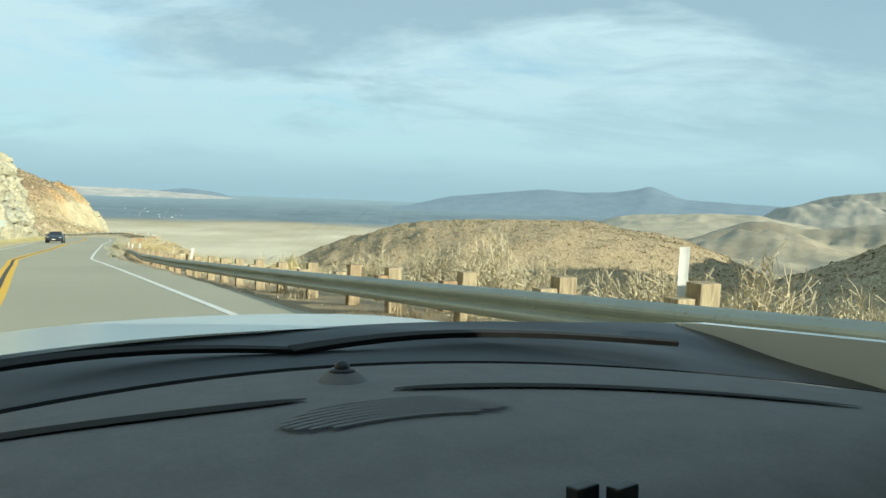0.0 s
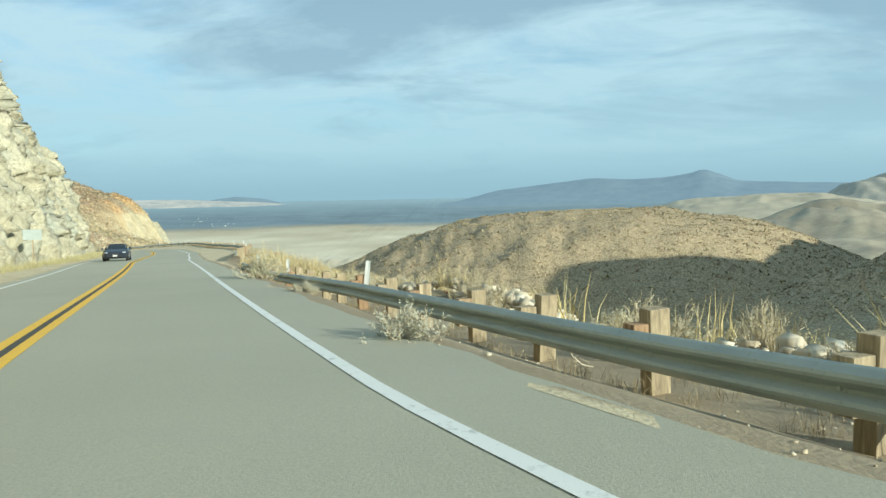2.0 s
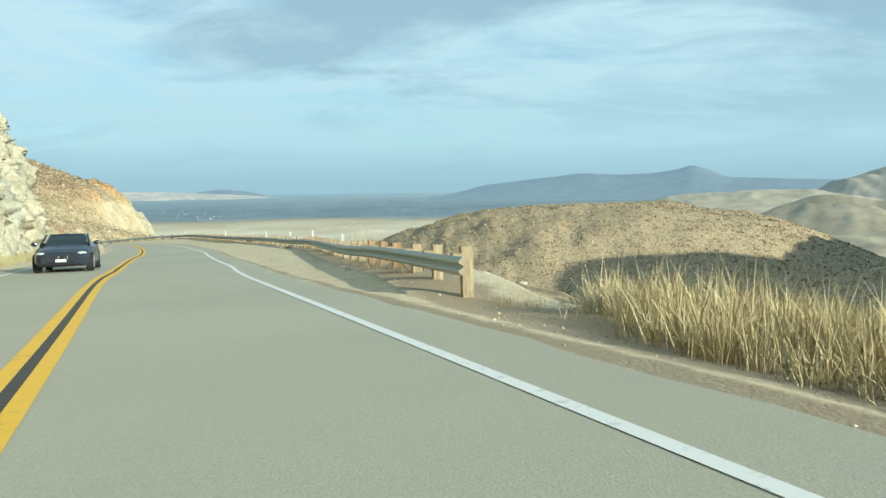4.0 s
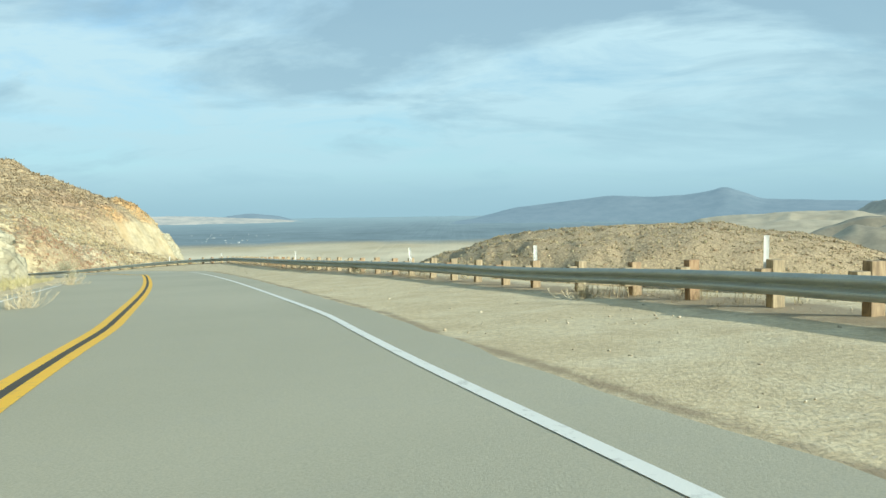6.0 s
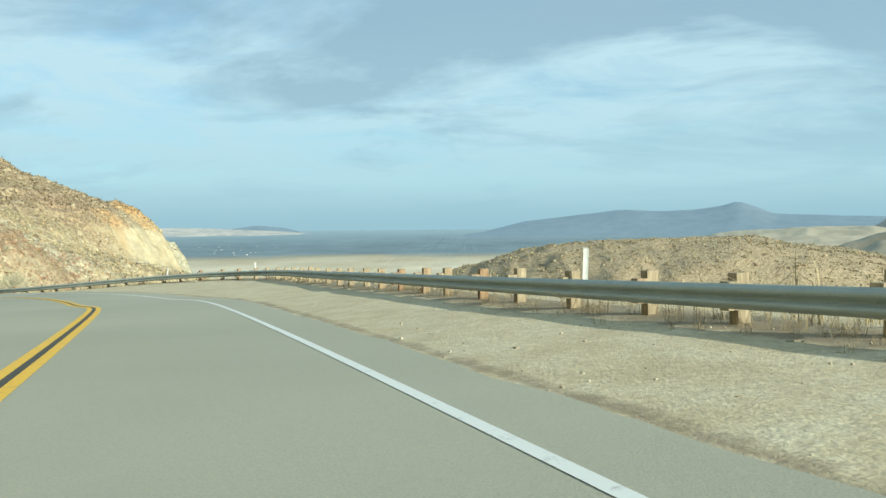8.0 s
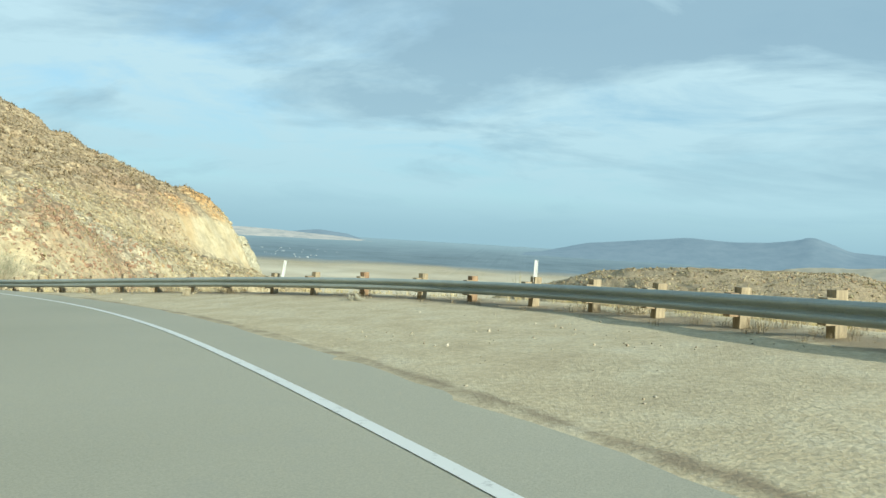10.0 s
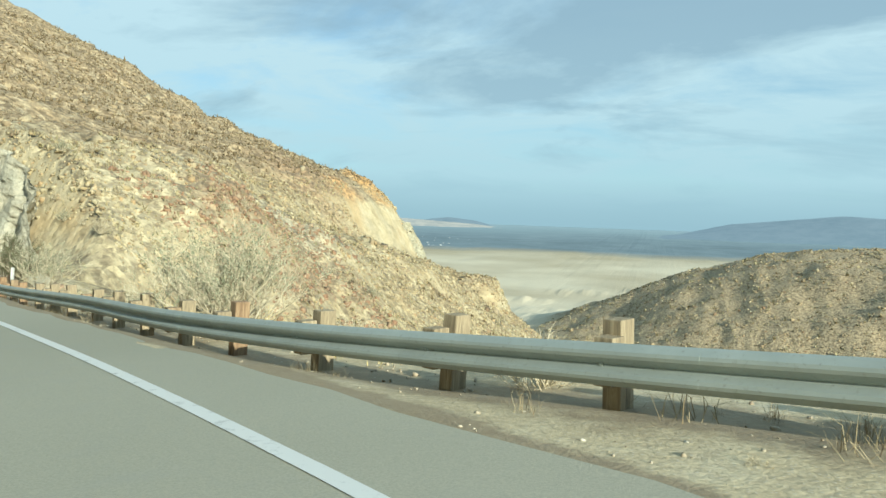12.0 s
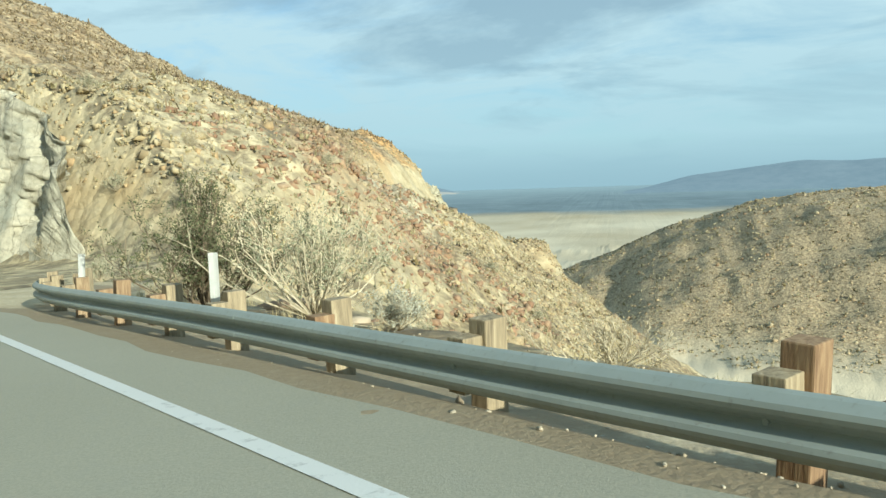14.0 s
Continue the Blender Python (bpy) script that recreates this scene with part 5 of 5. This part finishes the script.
def coupe(m, label):
    """A low two-door car, 4.2 m long; its front points along +y."""
    car = tagged(new("car"), label, "car")
    car.matrix_basis = m
    st = [(-2.08, 0.70, 0.36, 0.72), (-2.0, 0.82, 0.24, 0.88), (-1.5, 0.88, 0.19, 0.93), (-0.9, 0.90, 0.18, 0.92), (0.0, 0.89, 0.18, 0.90), (0.7, 0.89, 0.18, 0.90), (1.2, 0.88, 0.18, 0.83), (1.7, 0.84, 0.19, 0.75), (1.98, 0.74, 0.22, 0.66), (2.1, 0.60, 0.30, 0.55)]
    part("body", loft(bmesh.new(), [hull(*s) for s in st]), CAR_PAINT, car, smooth=False)
    cabin = [(-1.55, 0.60, 0.88, 0.90), (-1.0, 0.64, 0.88, 1.16), (-0.45, 0.63, 0.88, 1.28), (0.05, 0.63, 0.88, 1.27), (0.45, 0.66, 0.86, 1.10), (0.88, 0.72, 0.86, 0.89)]
    part("windows", loft(bmesh.new(), [hull(y, h, lo, hi, 1.1, 0.86, 0.01) for y, h, lo, hi in cabin]), DARK_GLASS, car, "dark tinted windows")
    bm = bmesh.new()
    loft(bm, [[(x * k, y, z + 0.012 - 0.02 * abs(x)) for x in (-0.56, -0.3, 0, 0.3, 0.56)] for y, z, k in ((-1.05, 1.155, 1.0), (-0.75, 1.24, 0.98), (-0.45, 1.292, 0.96), (0.05, 1.285, 0.96), (0.12, 1.262, 0.97))], False)
    bmesh.ops.solidify(bm, geom=bm.faces[:], thickness=0.02)
    part("roof", bm, CAR_PAINT, car)
    for sx in (-1, 1):
        bm = bmesh.new()
        loft(bm, [[(sx * 0.62, 0.10, 1.26), (sx * 0.67, 0.10, 1.25)], [(sx * 0.72, 0.86, 0.90), (sx * 0.78, 0.84, 0.90)]], False)
        bmesh.ops.solidify(bm, geom=bm.faces[:], thickness=0.03)
        part("pillar", bm, CAR_PAINT, car)
        lamp_part = part("headlight", ellipsoid(bmesh.new(), (0.17, 0.12, 0.065), pose(sx * 0.60, 1.90, 0.62, 12, 0, -sx * 28)), LAMP_GLASS, car, "clear headlight glass")
        part("lens", ellipsoid(bmesh.new(), (0.045, 0.04, 0.045), pose(sx * 0.58, 1.99, 0.62)), RIM, lamp_part)
        part("mirror", ellipsoid(bmesh.new(), (0.11, 0.06, 0.075), pose(sx * 0.97, 0.62, 0.96)), CAR_PAINT, car)
        bm = bmesh.new()
        box(bm, (0.17, 0.06, 0.15), pose(sx * 0.13, 2.085, 0.50, 10), 0.03)
        part("grille", bm, BLACK_PLASTIC, car, "black kidney-shaped grille")
        bm = bmesh.new()
        box(bm, (0.26, 0.08, 0.10), pose(sx * 0.56, 2.0, 0.33, 0, 0, -sx * 24), 0.02)
        part("air_intake", bm, BLACK_PLASTIC, car)
        for y in (1.33, -1.27):
            wheel(car, sx * 0.80, y, 0.32, 0.22)
        bm = bmesh.new()
        box(bm, (0.28, 0.05, 0.09), pose(sx * 0.58, -2.07, 0.70, 0, 0, sx * 12), 0.02)
        part("tail_light", bm, plain_material("red_lamp_glass", (0.35, 0.02, 0.02), 0.2, relief=0), car, "red tail light")
    bm = bmesh.new()
    box(bm, (0.95, 0.06, 0.12), pose(0, 2.07, 0.32), 0.03)
    part("lower_grille", bm, BLACK_PLASTIC, car)
    bm = bmesh.new()
    box(bm, (0.32, 0.015, 0.09), pose(0, 2.135, 0.40, 8), 0.004)
    part("plate", bm, PLASTIC_WHITE, car, "blank white plate")
    return car


def on_lane(s, d, lift=0.055):
    """A pose standing on the road at an arc and offset, facing back along it."""
    k = int(s)
    a = math.degrees(math.atan2(-(centre[k + 1, 0] - centre[k - 1, 0]), centre[k + 1, 1] - centre[k - 1, 1]))
    p = centre[k, :2] + side[k] * d
    return pose(p[0], p[1], centre[k, 2] + lift, 0, 0, a) @ pose(0, 0, 0, -3.3) @ pose(0, 0, 0, 0, 0, 180)


coupe(on_lane(START + 96, -1.85), "dark blue-grey two-door sports car in the uphill lane")


# ---- road sign on the verge ----
sign = tagged(new("road_sign"), "square road sign seen from its plain metal back on a post", "road sign")
sign.matrix_basis = pose(-42.35, 81.1, -6.3, 0, 0, 24)
bm = bmesh.new()
box(bm, (0.09, 0.09, 2.7), pose(0, 0, 0.95), 0.008)
part("post", bm, WOOD, sign)
bm = bmesh.new()
box(bm, (1.15, 0.012, 0.72), pose(0, -0.055, 1.95), 0.003)
part("panel", bm, STEEL, sign, "grey metal back of a sign panel")

# ---- chevron end marker of the first rail ----
marker = tagged(new("end_marker"), "bent striped marker plate at the buried rail end", "road marker")
marker.matrix_basis = pose(-22.6, 65.0, on_ground(-22.6, 65.0) + 0.1, -35, 0, 25)
bm = bmesh.new()
box(bm, (0.45, 0.02, 0.6), pose(0, 0, 0.3), 0.005)
part("plate", bm, BLACK_PLASTIC, marker)
for n in range(4):
    bm = bmesh.new()
    box(bm, (0.42, 0.01, 0.06), pose(0, -0.017, 0.1 + 0.14 * n, 0, 12, 0), 0.002)
    part("stripe", bm, PLASTIC_WHITE, marker, "white stripe")

# ---- far settlement ----
rng = np.random.default_rng(5)
az, r = np.radians(rng.normal(-17.5, 1.8, 26)), rng.uniform(2300, 2900, 26)
px, py = r * np.sin(az), r * np.cos(az)
bm = bmesh.new()
bmesh.ops.create_cube(bm, size=1.0, matrix=Matrix.Translation((0, 0, 0.3)) @ Matrix.Diagonal((1.6, 1.0, 0.7, 1)))
joined("settlement", [harvest(bm)], np.stack([px, py, height(px, py)], -1), rng.uniform(1.8, 3.8, 26), plain_material("far_walls", (0.36, 0.39, 0.40), 0.8, own=False), "tiny white buildings of a far desert settlement", "buildings", 6)


# ---- the car that the drive begins in: a silver car with a grey dashboard, its windscreen out ----
def own_car():
    car = tagged(new("car"), "silver car with added dark side windows, grey dashboard and open windscreen", "car")
    car.matrix_basis = pose(0, 0, 0, 0, 0, 23.6) @ pose(0, 0, 0, -3.7) @ pose(0.33, 0, -1.10)

    def far_edge(x):
        return 1.075 - 0.24 * (x / 0.72) ** 2

    def top(x, y):
        return 0.905 - 0.035 * (x / 0.72) ** 2 - 0.16 * max((0.52 - y) / 0.22, 0) ** 1.6 - 0.012 * max(far_edge(x) - 0.16 - y, 0) / 0.3 - 0.010 * min(max((0.66 - 0.2 * x - y) / 0.05, 0), 1)

    def sheet(u0, u1, v0, v1, place, nu=40, nv=18, thick=0.0):
        bm = bmesh.new()
        loft(bm, [[place(u0 + (u1 - u0) * i / nu, v0 + (v1 - v0) * j / nv) for i in range(nu + 1)] for j in range(nv + 1)], False)
        for f in bm.faces:
            if f.normal.z < 0:
                f.normal_flip()
        if thick:
            bmesh.ops.solidify(bm, geom=bm.faces[:], thickness=thick)
        return bm

    dash = part("dashboard", sheet(-0.94, 0.94, 0, 1, lambda x, v: (x, 0.30 + (far_edge(x) - 0.30) * v, top(x, 0.30 + (far_edge(x) - 0.30) * v))), DASH, car, "grey grained dashboard top", True)
    def slot_line(x):
        return 0.876 if x < 0 else 0.89 - 0.05 * x - 0.56 * x * x

    for lo, hi in ((-0.66, -0.07), (0.05, 0.63)):
        vent = part("vent", sheet(lo, hi, -0.02, 0.02, lambda x, v: (x, slot_line(x) + 0.75 * v * (1 - ((x - (lo + hi) / 2) / (hi - lo) * 2) ** 8 * 0.8), top(x, slot_line(x)) + 0.003), 30, 2), MATT_BLACK, dash, "long black defroster slot")
    bm = bmesh.new()
    bmesh.ops.create_cone(bm, cap_ends=True, segments=28, radius1=0.034, radius2=0.022, depth=0.012, matrix=pose(0.01, 0.975, top(0, 0.975) + 0.006))
    sensor = part("sensor_base", bm, DASH, dash)
    bm = bmesh.new()
    bmesh.ops.create_cone(bm, cap_ends=True, segments=28, radius1=0.019, radius2=0.016, depth=0.005, matrix=pose(0.01, 0.975, top(0, 0.975) + 0.014))
    ellipsoid(bm, (0.011, 0.011, 0.011), pose(0.01, 0.975, top(0, 0.975) + 0.017))
    part("light_sensor", bm, BLACK_PLASTIC, dash, "small round black light sensor", True)
    for n in range(9):
        y = 0.76 + 0.011 * n
        half = 0.14 * math.sqrt(max(1 - ((n - 4) / 5.2) ** 2, 0.05))
        part("speaker_rib", sheet(-half, half, -0.004, 0.004, lambda x, v: (x + 0.01, y + v - 0.05 * (x / 0.17) ** 2, top(x, y) + 0.004), 12, 1), DASH, dash)
    bm = bmesh.new()
    bmesh.ops.create_cone(bm, cap_ends=True, segments=28, radius1=0.036, radius2=0.032, depth=0.006, matrix=pose(0.075, 0.49, top(0.075, 0.49) + 0.006))
    box(bm, (0.028, 0.014, 0.016), pose(0.057, 0.50, top(0.075, 0.49) + 0.016, 0, 0, 12), 0.002)
    box(bm, (0.028, 0.014, 0.016), pose(0.091, 0.49, top(0.075, 0.49) + 0.014, 0, 0, 12), 0.002)
    part("phone_mount", bm, BLACK_PLASTIC, dash, "black clip base of a phone mount")
    def cowl_end(x):
        return 1.39 - 0.386 * min(x, 0.6) ** 2

    def cowl_top(x, v):
        return 0.90 - 0.035 * (x / 0.72) ** 2 + (0.022 + 0.05 * max(x, 0)) * v

    part("windscreen_seal", sheet(-0.99, 0.99, 0, 1, lambda x, v: (x, far_edge(x) + 0.004 + 0.03 * v, cowl_top(x, 0) + 0.004 - 0.012 * math.sin(v * 3.14))), MATT_BLACK, car, "matt black seal at the windscreen's foot", True)
    part("cowl", sheet(-0.99, 0.99, 0, 1, lambda x, v: (x, far_edge(x) + 0.034 + (cowl_end(x) - 0.014 - far_edge(x)) * v, cowl_top(x, v) + 0.004 * math.sin(9 * x + 7 * v) * math.sin(v * 3.14)), 60, 22), COWL, car, "glossy blue-black cowl below the windscreen", True)
    part("hood", sheet(-0.96, 0.96, 0, 1, lambda x, v: (x, cowl_end(x) + 1.02 * v, 0.928 - 0.03 * (x / 0.86) ** 2 - 0.12 * (x / 0.86) ** 6 - 0.05 * v - 0.10 * max(v - 0.6, 0) / 0.4 * max(v - 0.6, 0) / 0.4)), SILVER_PAINT, car, "silver hood", True)
    for x0, x1 in ((-0.62, 0.02), (0.0, 0.66)):
        points = [Vector((x0 + (x1 - x0) * u, far_edge(x0 + (x1 - x0) * u) + 0.13 + 0.05 * math.sin(u * 3.14), 0.915 + 0.012 * math.sin(u * 3.14))) for u in np.linspace(0, 1, 12)]
        co, tri = [], []
        twig(co, tri, points, 0.011, 0.007)
        put("wiper", mesh_of("wiper", co, tri, RUBBER), parent=car)
    for sx in (-1, 1):
        bm = bmesh.new()
        loft(bm, [[(sx * (0.78 + dx), 0.56 + dy, 0.88) for dx, dy in ((-0.05, -0.08), (0.06, -0.05), (0.06, 0.10), (-0.04, 0.06))],
                  [(sx * (0.68 + dx), 0.26 + dy, 1.22) for dx, dy in ((-0.04, -0.06), (0.05, -0.04), (0.05, 0.06), (-0.03, 0.04))],
                  [(sx * (0.58 + dx), -0.02 + dy, 1.46) for dx, dy in ((-0.04, -0.06), (0.05, -0.04), (0.05, 0.06), (-0.03, 0.04))]])
        part("pillar", bm, BLACK_PLASTIC, car, "dark windscreen pillar")
        bm = bmesh.new()
        loft(bm, [[(sx * (0.99 - k), y, z) for k, z in ((0.04, 0.24), (0.0, 0.42), (0.0, 0.72), (0.06, hi), (0.09, hi), (0.09, 0.24))] for y, hi in ((-2.1, 0.92), (-1.6, 0.97), (0.0, 0.95), (1.2, 0.92), (2.1, 0.82), (2.35, 0.68))])
        part("side_panel", bm, SILVER_PAINT, car)
        bm = bmesh.new()
        loft(bm, [[(sx * (0.84 + dx), -1.75 + dy, 0.94) for dx, dy in ((-0.04, -0.15), (0.03, -0.15), (0.03, 0.12), (-0.04, 0.12))], [(sx * (0.60 + dx), -1.55 + dy, 1.46) for dx, dy in ((-0.04, -0.1), (0.03, -0.1), (0.03, 0.1), (-0.04, 0.1))]])
        part("rear_pillar", bm, SILVER_PAINT, car)
        # opaque dark panes, unseen, added to block low sun from the dashboard
        for name, y0, y1, y2, y3 in (("front_shade_window", -0.55, 0.47, 0.03, -0.5), ("rear_shade_window", -1.62, -0.63, -0.58, -1.48)):
            bm = bmesh.new()
            loft(bm, [[(sx * (0.835 - k), y0, 0.94), (sx * (0.835 - k), y1, 0.94), (sx * (0.605 - k), y2, 1.47), (sx * (0.605 - k), y3, 1.47)] for k in (0.0, 0.006)])
            part(name, bm, DARK_GLASS, car, "opaque dark side window added to shade the dashboard")
        bm = bmesh.new()
        loft(bm, [[(sx * (0.84 + dx), -0.59 + dy, 0.94) for dx, dy in ((-0.03, -0.05), (0.01, -0.05), (0.01, 0.05), (-0.03, 0.05))], [(sx * (0.61 + dx), -0.54 + dy, 1.47) for dx, dy in ((-0.03, -0.05), (0.01, -0.05), (0.01, 0.05), (-0.03, 0.05))]])
        part("door_pillar", bm, BLACK_PLASTIC, car)
        part("door_mirror", ellipsoid(bmesh.new(), (0.11, 0.06, 0.08), pose(sx * 1.0, 0.62, 1.0)), SILVER_PAINT, car, "", True)
        for y in (1.55, -1.2):
            wheel(car, sx * 0.80, y, 0.35, 0.22)
        part("headlight", ellipsoid(bmesh.new(), (0.20, 0.12, 0.08), pose(sx * 0.62, 2.33, 0.68, 0, 0, -sx * 22)), LAMP_GLASS, car)
    part("roof", sheet(-0.62, 0.62, 0, 1, lambda x, v: (x, 0.05 - 1.75 * v, 1.50 - 0.05 * (x / 0.62) ** 2 - 0.04 * (2 * v - 0.9) ** 2), 16, 12, 0.03), SILVER_PAINT, car, "", True)
    bm = bmesh.new()
    box(bm, (1.5, 0.12, 0.42), pose(0, 2.42, 0.48), 0.05)
    part("bumper", bm, SILVER_PAINT, car)
    bm = bmesh.new()
    box(bm, (1.6, 0.12, 0.66), pose(0, -2.12, 0.60), 0.05)
    part("tailgate", bm, SILVER_PAINT, car)
    bm = bmesh.new()
    box(bm, (1.62, 4.2, 0.06), pose(0, 0.1, 0.27), 0.01)
    part("floor_pan", bm, BLACK_PLASTIC, car)
    bm = bmesh.new()
    box(bm, (0.25, 0.035, 0.075), pose(0.0, 0.36, 1.37, -12), 0.016)
    box(bm, (0.02, 0.10, 0.02), pose(0.0, 0.32, 1.43, 30), 0.004)
    part("rear_view_mirror", bm, BLACK_PLASTIC, car, "black rear-view mirror housing")
    for x in (-0.37, 0.37):
        bm = bmesh.new()
        box(bm, (0.50, 0.50, 0.16), pose(x, -0.45, 0.52), 0.05)
        box(bm, (0.48, 0.14, 0.62), pose(x, -0.75, 0.85, 14), 0.05)
        part("seat", bm, BLACK_PLASTIC, car)
    return car


own_car()
